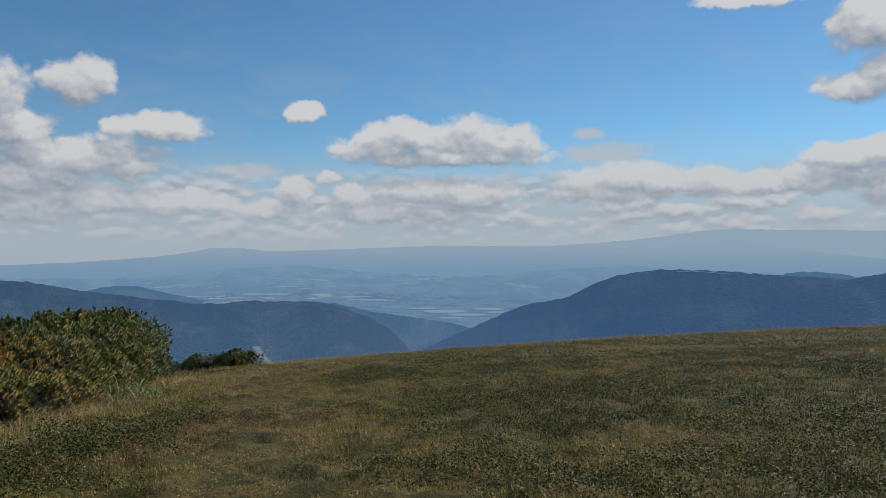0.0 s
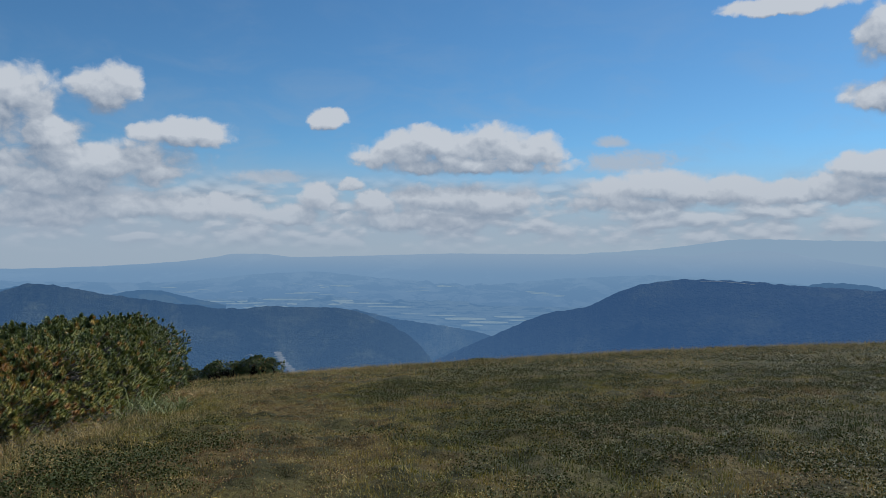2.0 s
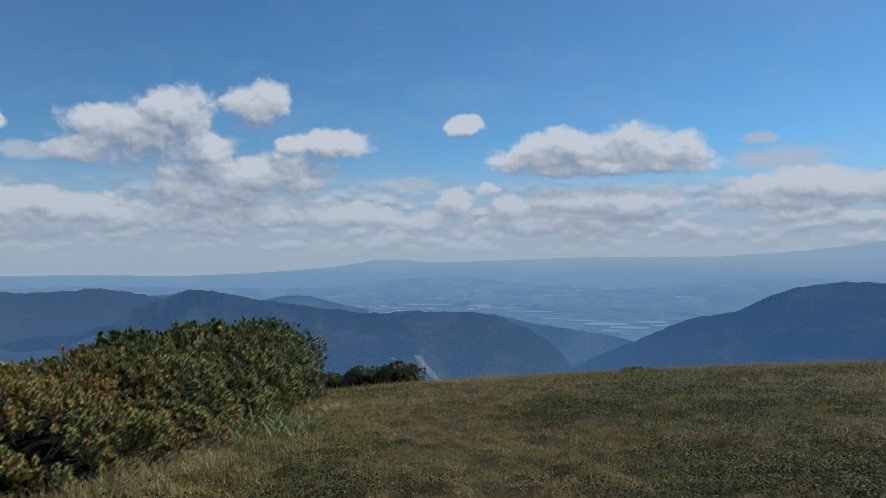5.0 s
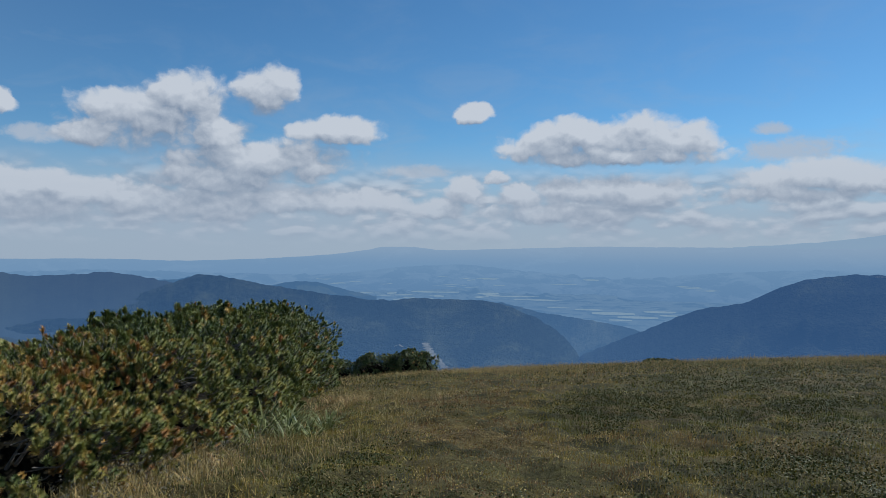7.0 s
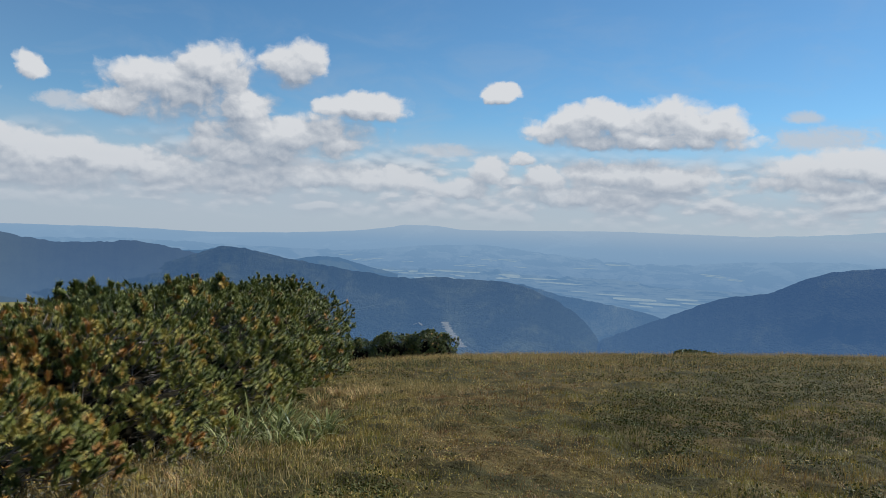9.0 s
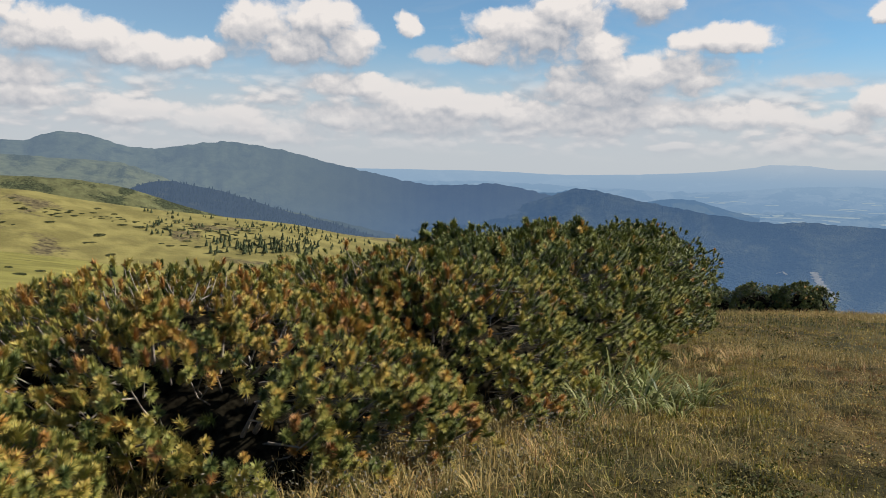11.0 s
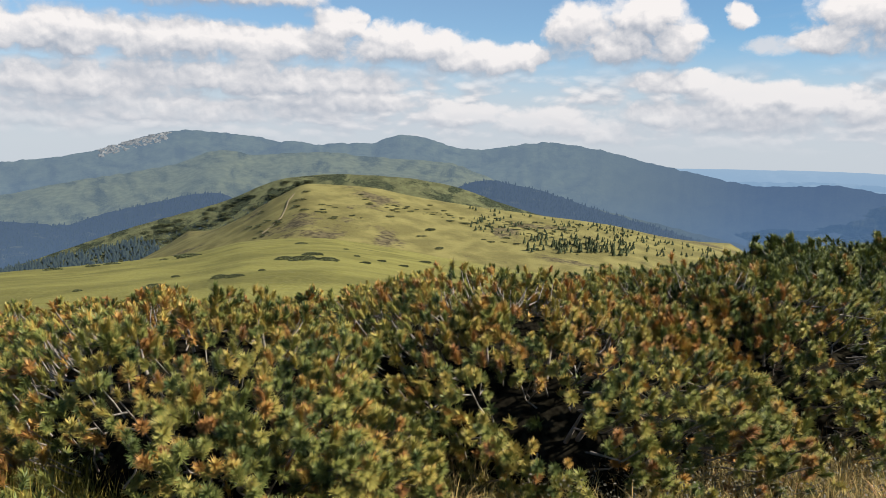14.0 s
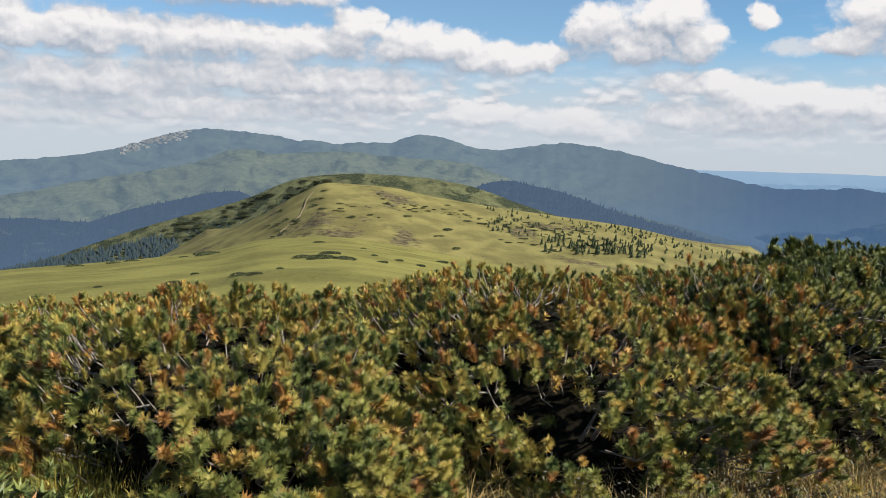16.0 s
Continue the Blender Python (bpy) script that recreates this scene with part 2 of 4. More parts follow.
sun_data = bpy.data.lights.new("sun", "SUN")
sun_data.energy, sun_data.angle, sun_data.color = 5.0, radians(0.55), (1.0, 0.95, 0.87)
sun = new("sun", sun_data)
sun.matrix_world = look((0, 0, 60), (60 * math.sin(radians(SUN_BEARING)), -60 * math.cos(radians(SUN_BEARING)), 60 - 60 * math.tan(radians(SUN_HEIGHT))))


# ---- materials ----
def material(name):
    m = bpy.data.materials.new(name)
    m.use_nodes = True
    m.node_tree.nodes.clear()
    k = Nodes(m.node_tree)
    bsdf = k.node("ShaderNodeBsdfPrincipled")
    end = k.node("ShaderNodeOutputMaterial")
    k.wire(bsdf.outputs[0], end.inputs[0])
    return m, k, bsdf, end


def plain(name, colour, rough=0.8, spread=0.25, scale=20.0):
    m, k, b, _ = material(name)
    p = k.node("ShaderNodeTexCoord").outputs["Object"]
    n = k.noise(p, scale)
    c = k.mix(k.ramp(n, 0.3, 0.7), tuple(v * (1 - spread) for v in colour), tuple(v * (1 + spread) for v in colour))
    k.wire(c, b.inputs["Base Color"])
    b.inputs["Roughness"].default_value = rough
    return m


# the bluer of the painted haze tints
HAZE_BLUE = (0.115, 0.205, 0.37)


def distance_material(name, wood, grass, share, haze_colour, amount, scale, bumpy=0.5, opens=None, reach=0.0, fade=None):
    """Far hills: woods and open grass, with haze painted in as blue emission by amount."""
    m, k, b, end = material(name)
    wood, grass = tuple(v * 0.62 for v in wood), tuple(v * 0.62 for v in grass)
    p = k.node("ShaderNodeTexCoord").outputs["Object"]
    at = k.node("ShaderNodeSeparateXYZ", inputs={0: p}).outputs
    side = k.calc("MULTIPLY", k.calc("ARCTAN2", k.calc("MULTIPLY", at[0], -1.0), at[1]), 57.2958)
    lie = p
    if reach:       # woods and gullies run down the slope
        flat = k.calc("SQRT", k.calc("MULTIPLY_ADD", at[0], at[0], k.calc("MULTIPLY", at[1], at[1])))
        lie = k.vec(k.calc("MULTIPLY", side, reach / 57.3), k.calc("MULTIPLY", k.calc("DIVIDE", at[2], flat), reach * 1.5), 0.0)
    patch = k.noise(lie, scale, 5.0, 0.6, 0.6)
    speck = k.noise(lie, scale * 14, 3.0, 0.7)
    f = k.ramp(k.calc("MULTIPLY_ADD", speck, 0.22, patch), 0.72 - share * 0.5 - (0.09 if reach else 0), 0.82 - share * 0.5 + (0.09 if reach else 0))
    if opens:       # woods alone on the side below the first bearing
        f = k.calc("MULTIPLY", f, k.ramp(side, opens[0], opens[1], 0.12, 1.0))
    dark = k.mix(k.ramp(speck, 0.35, 0.65), tuple(v * 0.55 for v in wood), tuple(v * 1.4 for v in wood))
    open_ = k.mix(k.ramp(k.noise(p, scale * 3.3, 4.0), 0.35, 0.65), tuple(v * 0.75 for v in grass), tuple(v * 1.2 for v in grass))
    k.wire(k.mix(f, dark, open_), b.inputs["Base Color"])
    b.inputs["Roughness"].default_value = 0.95
    b.inputs["Specular IOR Level"].default_value = 0.1
    bump = k.node("ShaderNodeBump", inputs={"Height": k.noise(p, scale * 22, 3.0, 0.7), "Strength": bumpy, "Distance": 0.25 / scale})
    k.wire(bump.outputs[0], b.inputs["Normal"])
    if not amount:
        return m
    # lower bearings get the bluer painted haze
    haze = k.mix(k.ramp(side, 38.0, opens[0] + 4), HAZE_BLUE, haze_colour) if opens else (*haze_colour, 1)
    if fade:        # painted haze turns pale towards the skyline
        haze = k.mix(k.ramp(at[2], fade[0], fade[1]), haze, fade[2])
    # towards the valley floor the painted haze shifts to one blue
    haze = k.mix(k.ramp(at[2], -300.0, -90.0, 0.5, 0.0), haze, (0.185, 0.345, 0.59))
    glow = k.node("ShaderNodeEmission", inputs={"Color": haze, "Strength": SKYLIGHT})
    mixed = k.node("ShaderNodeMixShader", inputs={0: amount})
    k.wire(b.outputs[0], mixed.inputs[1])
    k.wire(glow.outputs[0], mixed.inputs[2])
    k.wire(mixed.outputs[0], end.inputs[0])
    return m


def turf_material():
    m, k, b, _ = material("turf")
    p = k.node("ShaderNodeTexCoord").outputs["Object"]
    big, mid, small = k.noise(p, 0.35, 4.0), k.noise(p, 1.7, 4.0, 0.6), k.noise(p, 16.0, 5.0, 0.7)
    c = k.mix(k.ramp(big, 0.35, 0.65), (0.125, 0.086, 0.029), (0.088, 0.076, 0.024))
    c = k.mix(k.ramp(mid, 0.42, 0.62), c, (0.045, 0.042, 0.014))
    c = k.mix(k.calc("MULTIPLY", k.ramp(small, 0.35, 0.7), 0.7), c, (0.022, 0.017, 0.008))
    k.wire(c, b.inputs["Base Color"])
    b.inputs["Roughness"].default_value = 0.95
    b.inputs["Specular IOR Level"].default_value = 0.1
    bump = k.node("ShaderNodeBump", inputs={"Height": small, "Strength": 0.9, "Distance": 0.05})
    k.wire(bump.outputs[0], b.inputs["Normal"])
    return m


TURF = turf_material()
WOOD, MEADOW = (0.030, 0.042, 0.022), (0.16, 0.165, 0.055)

# ---- the ground, one sheet to the horizon ----
HUB = (-2.0, 5.0)
rings = np.concatenate([np.linspace(0.0, 14, 190), np.linspace(14.1, 46, 190), np.geomspace(48, 4950, 60)])
turns = np.radians(np.concatenate([np.arange(-56, 70, 0.28), np.arange(70, 304, 1.8)]))
rr, tt = np.meshgrid(rings, turns, indexing="ij")
gx, gy = HUB[0] - rr * np.sin(tt), HUB[1] + rr * np.cos(tt)
rn = np.minimum(rr, 46)
gz = ground_z(HUB[0] - rn * np.sin(tt), HUB[1] + rn * np.cos(tt))
far_fall = np.maximum(rr - 46, 0)
gz = np.where(rr > 46, np.maximum(gz - 0.28 * far_fall, -232 - 220 * (1 - step(1500, 2700, rr)) + 4 * fbm(gx * 0.003, gy * 0.003, 8, 3)), gz)


# ---- far hills ----
def smooth_way(points, n):
    """Bearing, distance and height angle along a ridge, evenly spaced in bearing."""
    pts = np.array(sorted(points))
    a = np.linspace(pts[0, 0], pts[-1, 0], n)
    cols = [a]
    for c in (1, 2):
        # monotone cubic between the nodes
        x, y = pts[:, 0], pts[:, c]
        d = np.diff(y) / np.diff(x)
        s = np.concatenate([[d[0]], np.where(d[:-1] * d[1:] > 0, 2 * d[:-1] * d[1:] / (d[:-1] + d[1:] + 1e-12), 0), [d[-1]]])
        i = np.clip(np.searchsorted(x, a) - 1, 0, len(x) - 2)
        h = x[i + 1] - x[i]
        t = (a - x[i]) / h
        cols.append((2 * t ** 3 - 3 * t ** 2 + 1) * y[i] + (t ** 3 - 2 * t ** 2 + t) * h * s[i] + (-2 * t ** 3 + 3 * t ** 2) * y[i + 1] + (t ** 3 - t ** 2) * h * s[i + 1])
    return cols


def relief(X, Y, seed, octaves=4):
    """Perlin relief over arrays, about -0.5 to 0.5."""
    flat = [noise.fractal((x, y, seed * 7.7), 1.0, 2.0, octaves) for x, y in zip(X.ravel().tolist(), Y.ravel().tolist())]
    return np.array(flat).reshape(X.shape) * 0.5


HILLS = {}


def on_hill(name, bearing, angle):
    """The place on a hill's near slope at that bearing and height angle from its hub."""
    a, hub, X, Y, Z, steps = HILLS[name]
    i = int(np.clip(np.searchsorted(a, bearing), 1, len(a) - 1))
    f = (bearing - a[i - 1]) / (a[i] - a[i - 1])
    x, y, z = (g[:steps, i - 1] * (1 - f) + g[:steps, i] * f for g in (X, Y, Z))
    e = np.degrees(np.arctan2(z - hub[2], np.hypot(x - hub[0], y - hub[1])))
    j = len(e) - 1
    while j > 1 and e[j - 1] > angle:
        j -= 1
    t = np.clip((angle - e[j - 1]) / (e[j] - e[j - 1] + 1e-9), 0, 1)
    return Vector([float(g[j - 1] * (1 - t) + g[j] * t) for g in (x, y, z)])


def hill(name, label, hub, points, mat, foot=-240.0, inner=0.45, power=1.0, gully=0.06, rough=0.002, n=300, steps=44, seed=0, gully_step=7.0, back=0.35, category="hill"):
    """A hill with its crest along a way of (bearing, distance, height angle): slope towards the path, crest, far side."""
    a, r, e = smooth_way(points, n)
    e = e + np.degrees(rough) * (fbm(a * 2.2, a * 0 + seed, seed, 4) - 0.5) * 2
    crest = hub[2] + r * np.tan(np.radians(e))
    s = np.concatenate([np.linspace(0, 1, steps), 1 + np.linspace(0.08, 1, 10)])
    S, A = np.meshgrid(s, np.radians(a), indexing="ij")
    up = np.minimum(S, 1)
    over = np.maximum(S - 1, 0)
    R = r * (inner + (1 - inner) * up) + over * r * back
    Z = foot + (crest - foot) * up ** power
    Z = Z - over ** 1.3 * (np.abs(crest - foot) + 0.02 * r)
    X, Y = hub[0] - R * np.sin(A), hub[1] + R * np.cos(A)
    unit = gully_step * 0.016 * float(r.mean())
    wx, wy = X / unit, Y / unit
    warp = relief(wx * 0.7, wy * 0.7, seed + 5, 2)
    spur = 0.6 - np.abs(2.6 * relief(wx + warp, wy - warp, seed + 11, 3))
    fineness = relief(wx * 4, wy * 4, seed + 21, 3)
    body = (1 - up ** 3) * np.sin(np.pi * np.clip(up, 0, 1)) ** 0.5
    Z = Z + np.abs(crest - foot) * gully * body * (1.3 * (spur - 0.2) + 0.6 * fineness)
    HILLS[name] = (a, hub, X, Y, Z, steps)
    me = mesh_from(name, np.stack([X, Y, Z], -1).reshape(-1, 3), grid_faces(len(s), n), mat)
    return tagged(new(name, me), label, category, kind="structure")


START, END = (0.0, 0.0, 1.6), (-2.4, 6.9, 1.2)
# blue emission paints the haze on these hills; heath and meadows have none
m_far = distance_material("hazed_far_range", WOOD, MEADOW, 0.1, (0.53, 0.69, 0.84), 0.97, 0.002, 0.0)
m_far_plain = distance_material("hazed_far_plateau", WOOD, (0.4, 0.42, 0.35), 0.12, (0.37, 0.565, 0.79), 0.96, 0.003, 0.0, fade=(-110.0, 30.0, (0.53, 0.68, 0.84, 1)))
m_foothill = distance_material("hazed_foothills", WOOD, (0.5, 0.5, 0.4), 0.30, (0.30, 0.495, 0.73), 0.93, 0.006, 0.0, fade=(-170.0, -80.0, (0.335, 0.53, 0.76, 1)))
m_valley = distance_material("hazed_valley", WOOD, (0.55, 0.56, 0.40), 0.40, (0.235, 0.42, 0.65), 0.91, 0.010, 0.0)
m_knoll = distance_material("hazed_knoll", WOOD, MEADOW, 0.1, (0.15, 0.30, 0.52), 0.84, 0.006, 0.1)
m_ridge_n = distance_material("hazed_ridge_north", WOOD, (0.20, 0.21, 0.10), 0.16, (0.088, 0.19, 0.375), 0.70, 0.005, 0.7, reach=2250)
m_ridge_far = distance_material("hazed_ridge_far", WOOD, (0.3, 0.3, 0.15), 0.24, (0.125, 0.26, 0.48), 0.80, 0.006, 0.5, reach=2300)
m_ridge_e = distance_material("hazed_ridge_east", WOOD, MEADOW, 0.10, (0.085, 0.19, 0.40), 0.74, 0.005, 0.6, reach=2000)
m_massif = distance_material("hazed_massif", (0.035, 0.05, 0.03), (0.27, 0.32, 0.17), 0.40, (0.19, 0.285, 0.39), 0.83, 0.012, 0.5, (46, 58), reach=3000)
m_spur = distance_material("hazed_spur", (0.04, 0.055, 0.03), (0.34, 0.36, 0.17), 0.48, (0.175, 0.26, 0.335), 0.70, 0.020, 0.6, (46, 60), reach=1900)
m_band = distance_material("distance_heath", (0.06, 0.075, 0.04), (0.17, 0.18, 0.085), 0.36, (0, 0, 0), 0.0, 0.03)
# forest tinted dark blue in place of cloud shadow, haze painted in too
m_cloud_shade = distance_material("cloud_shade_forest", WOOD, MEADOW, 0.06, (0.115, 0.185, 0.30), 0.78, 0.03)
m_grass = distance_material("meadow_hill", (0.15, 0.125, 0.064), (0.268, 0.238, 0.082), 0.52, (0, 0, 0), 0.0, 0.016, 0.12)
m_meadow = distance_material("meadow_slope", (0.14, 0.13, 0.045), (0.265, 0.248, 0.065), 0.80, (0, 0, 0), 0.0, 0.03, 0.12)

far = lambda pts, d: [(a, d, e) for a, e in pts]
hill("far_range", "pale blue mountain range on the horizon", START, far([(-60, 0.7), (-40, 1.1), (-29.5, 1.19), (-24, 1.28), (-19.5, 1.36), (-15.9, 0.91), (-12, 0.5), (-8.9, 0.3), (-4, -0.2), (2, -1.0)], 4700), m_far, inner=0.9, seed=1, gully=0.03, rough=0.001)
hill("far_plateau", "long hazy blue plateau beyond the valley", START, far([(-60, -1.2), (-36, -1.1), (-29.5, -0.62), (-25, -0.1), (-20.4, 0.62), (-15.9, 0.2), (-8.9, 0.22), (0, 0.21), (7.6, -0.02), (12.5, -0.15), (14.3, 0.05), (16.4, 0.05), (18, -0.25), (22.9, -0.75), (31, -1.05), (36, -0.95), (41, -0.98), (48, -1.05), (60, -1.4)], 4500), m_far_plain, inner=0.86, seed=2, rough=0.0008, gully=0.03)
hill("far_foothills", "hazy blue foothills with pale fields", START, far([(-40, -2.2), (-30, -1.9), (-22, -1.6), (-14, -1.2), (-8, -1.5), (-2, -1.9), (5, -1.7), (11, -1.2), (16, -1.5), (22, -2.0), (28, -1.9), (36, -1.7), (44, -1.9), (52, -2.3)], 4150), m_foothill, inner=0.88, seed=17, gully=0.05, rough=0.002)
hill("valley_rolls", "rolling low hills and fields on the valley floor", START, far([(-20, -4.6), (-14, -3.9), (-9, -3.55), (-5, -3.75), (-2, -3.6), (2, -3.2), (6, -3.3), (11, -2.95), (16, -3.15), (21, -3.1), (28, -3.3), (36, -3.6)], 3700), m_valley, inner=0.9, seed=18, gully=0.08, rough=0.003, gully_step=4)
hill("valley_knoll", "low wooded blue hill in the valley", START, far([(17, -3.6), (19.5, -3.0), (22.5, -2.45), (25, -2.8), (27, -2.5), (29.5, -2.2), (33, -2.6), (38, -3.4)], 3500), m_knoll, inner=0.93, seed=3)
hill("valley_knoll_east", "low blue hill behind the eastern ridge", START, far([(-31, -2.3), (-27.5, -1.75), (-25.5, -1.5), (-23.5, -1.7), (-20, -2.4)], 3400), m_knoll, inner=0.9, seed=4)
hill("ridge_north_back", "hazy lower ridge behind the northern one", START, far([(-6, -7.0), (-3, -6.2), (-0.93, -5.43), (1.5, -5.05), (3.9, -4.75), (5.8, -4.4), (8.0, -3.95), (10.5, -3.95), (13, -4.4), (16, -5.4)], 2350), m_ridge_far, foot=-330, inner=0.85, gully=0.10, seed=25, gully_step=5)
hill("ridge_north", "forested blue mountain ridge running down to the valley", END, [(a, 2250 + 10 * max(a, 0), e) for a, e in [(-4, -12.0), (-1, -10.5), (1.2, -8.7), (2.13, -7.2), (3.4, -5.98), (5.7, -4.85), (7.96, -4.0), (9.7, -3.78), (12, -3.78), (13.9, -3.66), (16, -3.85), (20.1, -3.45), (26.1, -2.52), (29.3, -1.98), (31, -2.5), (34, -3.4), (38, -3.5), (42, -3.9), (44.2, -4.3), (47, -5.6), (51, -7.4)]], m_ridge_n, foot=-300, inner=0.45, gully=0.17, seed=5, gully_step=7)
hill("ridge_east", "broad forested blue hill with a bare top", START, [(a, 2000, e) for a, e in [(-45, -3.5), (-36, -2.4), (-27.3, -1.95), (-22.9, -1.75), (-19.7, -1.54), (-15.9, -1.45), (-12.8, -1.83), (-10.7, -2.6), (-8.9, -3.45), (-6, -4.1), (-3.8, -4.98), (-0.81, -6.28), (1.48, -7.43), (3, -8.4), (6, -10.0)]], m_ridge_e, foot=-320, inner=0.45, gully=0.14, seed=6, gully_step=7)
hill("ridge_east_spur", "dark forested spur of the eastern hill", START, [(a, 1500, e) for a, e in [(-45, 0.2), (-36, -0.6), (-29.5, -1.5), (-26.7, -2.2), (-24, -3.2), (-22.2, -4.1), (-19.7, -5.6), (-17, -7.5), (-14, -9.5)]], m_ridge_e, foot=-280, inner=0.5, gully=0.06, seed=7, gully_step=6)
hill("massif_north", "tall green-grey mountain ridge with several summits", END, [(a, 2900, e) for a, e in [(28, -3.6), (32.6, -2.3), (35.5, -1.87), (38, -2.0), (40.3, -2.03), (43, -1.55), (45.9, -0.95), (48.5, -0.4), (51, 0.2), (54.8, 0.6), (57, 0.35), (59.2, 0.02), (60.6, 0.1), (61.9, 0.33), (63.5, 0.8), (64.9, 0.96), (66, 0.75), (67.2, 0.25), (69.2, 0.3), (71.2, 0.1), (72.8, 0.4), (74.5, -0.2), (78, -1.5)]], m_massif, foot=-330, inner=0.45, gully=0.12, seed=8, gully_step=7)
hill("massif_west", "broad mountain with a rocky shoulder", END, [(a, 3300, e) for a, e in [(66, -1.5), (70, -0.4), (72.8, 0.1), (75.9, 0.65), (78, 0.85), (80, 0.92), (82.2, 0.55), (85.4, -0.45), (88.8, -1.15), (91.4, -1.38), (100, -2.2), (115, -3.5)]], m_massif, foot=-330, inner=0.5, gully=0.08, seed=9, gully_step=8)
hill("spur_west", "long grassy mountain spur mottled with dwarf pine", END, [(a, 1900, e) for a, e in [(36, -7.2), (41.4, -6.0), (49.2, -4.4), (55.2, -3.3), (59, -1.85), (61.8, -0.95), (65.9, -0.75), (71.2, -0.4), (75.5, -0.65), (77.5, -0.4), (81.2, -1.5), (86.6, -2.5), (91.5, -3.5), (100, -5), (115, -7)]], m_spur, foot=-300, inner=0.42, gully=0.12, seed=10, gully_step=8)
# two added slopes, coloured dark where cloud shadow lies on the forest
hill("cloud_shade_slope_west", "steep spruce forest slope coloured dark blue for cloud shadow", END, [(a, 1400, e) for a, e in [(76.0, -4.9), (76.8, -3.9), (77.8, -3.4), (79.5, -3.45), (82, -4.0), (85.5, -4.8), (88, -5.5), (91.5, -5.2), (97, -5.4), (110, -7)]], m_cloud_shade, foot=-280, inner=0.5, gully=0.06, seed=14)
hill("cloud_shade_slope_north", "spruce forest on the lower mountain slope, coloured dark for cloud shadow", END, [(a, 1300, e) for a, e in [(38, -7.6), (42, -6.6), (45, -5.6), (48, -4.8), (51, -4.0), (54, -3.1), (56.5, -2.5), (58.8, -2.2), (60.5, -2.6), (62, -3.4)]], m_cloud_shade, foot=-280, inner=0.5, gully=0.06, seed=15)
hill("heath_hill", "dark heath-covered rise behind the meadow", END, [(a, 900, e) for a, e in [(44, -8.0), (52, -5.4), (57.2, -3.95), (61.4, -2.65), (64.7, -2.15), (69.2, -1.95), (73.2, -2.3), (77.5, -3.95), (83.2, -5.6), (91.8, -8.4), (100, -11)]], m_band, foot=-200, inner=0.55, rough=0.0006, gully=0.05, seed=11)
hill("meadow_hill", "rounded grassy hill with a worn track and dwarf pines", END, [(a, 620, e) for a, e in [(36, -9.0), (40, -7.6), (42.9, -6.6), (45.9, -6.0), (49.9, -5.18), (55.2, -4.6), (60.1, -4.05), (63.9, -3.5), (67.6, -2.85), (71.6, -2.68), (73.6, -3.5), (76.5, -5.2), (80, -7.0), (84, -8.6), (92, -11)]], m_grass, foot=-75, inner=0.5, rough=0.0003, gully=0.02, seed=12)
hill("meadow_slope", "sunny yellow-green alpine meadow slope", END, [(a, 250 + 0 * a, e) for a, e in [(26, -13.5), (34, -11.5), (42, -10.2), (50, -9.4), (56, -8.7), (61.3, -8.0), (66.3, -7.15), (71.2, -6.58), (75.6, -6.75), (79.9, -7.6), (83.6, -7.98), (87.8, -8.25), (91.8, -8.42), (100, -9), (115, -10), (135, -12)]], m_meadow, foot=-2.6, inner=0.06, power=1.0, rough=0.0003, gully=0.015, seed=13)

# past 700 m the sheet takes the valley material with its painted haze
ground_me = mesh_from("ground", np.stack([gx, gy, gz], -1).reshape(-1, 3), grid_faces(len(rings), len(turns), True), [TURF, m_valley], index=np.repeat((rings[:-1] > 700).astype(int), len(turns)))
tagged(new("ground", ground_me), "grassy mountain top of short turf falling away to a wide valley", "ground", kind="structure")


# ---- plant materials ----
def leafy(name, colours, rough=0.5, through=0.3, gloss=0.25, wander=0.0, gain=0.52):
    """Leaves, blades and needles: a colour by the value 'tone' of each plant, light passing through."""
    m, k, b, end = material(name)
    tone = k.node("ShaderNodeAttribute", attribute_name="tone").outputs["Fac"]
    if wander:
        own = k.node("ShaderNodeObjectInfo").outputs["Random"]
        tone = k.calc("ADD", tone, k.calc("MULTIPLY_ADD", own, wander, -wander / 2))
    island = k.node("ShaderNodeNewGeometry").outputs["Random Per Island"]
    tone = k.calc("ADD", tone, k.calc("MULTIPLY_ADD", island, 0.22, -0.11), clamp=True)
    r = k.node("ShaderNodeValToRGB")
    els = r.color_ramp.elements
    while len(els) < len(colours):
        els.new(0.5)
    for e, (at, c) in zip(els, colours):
        e.position, e.color = at, (*(v * gain for v in c), 1)
    k.wire(tone, r.inputs[0])
    k.wire(r.outputs[0], b.inputs["Base Color"])
    b.inputs["Roughness"].default_value = rough
    b.inputs["Specular IOR Level"].default_value = gloss
    tl = k.node("ShaderNodeBsdfTranslucent")
    k.wire(r.outputs[0], tl.inputs["Color"])
    mx = k.node("ShaderNodeMixShader", inputs={0: through})
    k.wire(b.outputs[0], mx.inputs[1])
    k.wire(tl.outputs[0], mx.inputs[2])
    k.wire(mx.outputs[0], end.inputs[0])
    return m


NEEDLES = leafy("pine_needles", [(0.0, (0.062, 0.105, 0.034)), (0.3, (0.31, 0.345, 0.085)), (0.55, (0.62, 0.52, 0.125)), (0.70, (0.70, 0.42, 0.095)), (0.86, (0.60, 0.29, 0.085)), (1.0, (0.34, 0.17, 0.075))], 0.5, 0.07, 0.25, 0.0, 0.58)
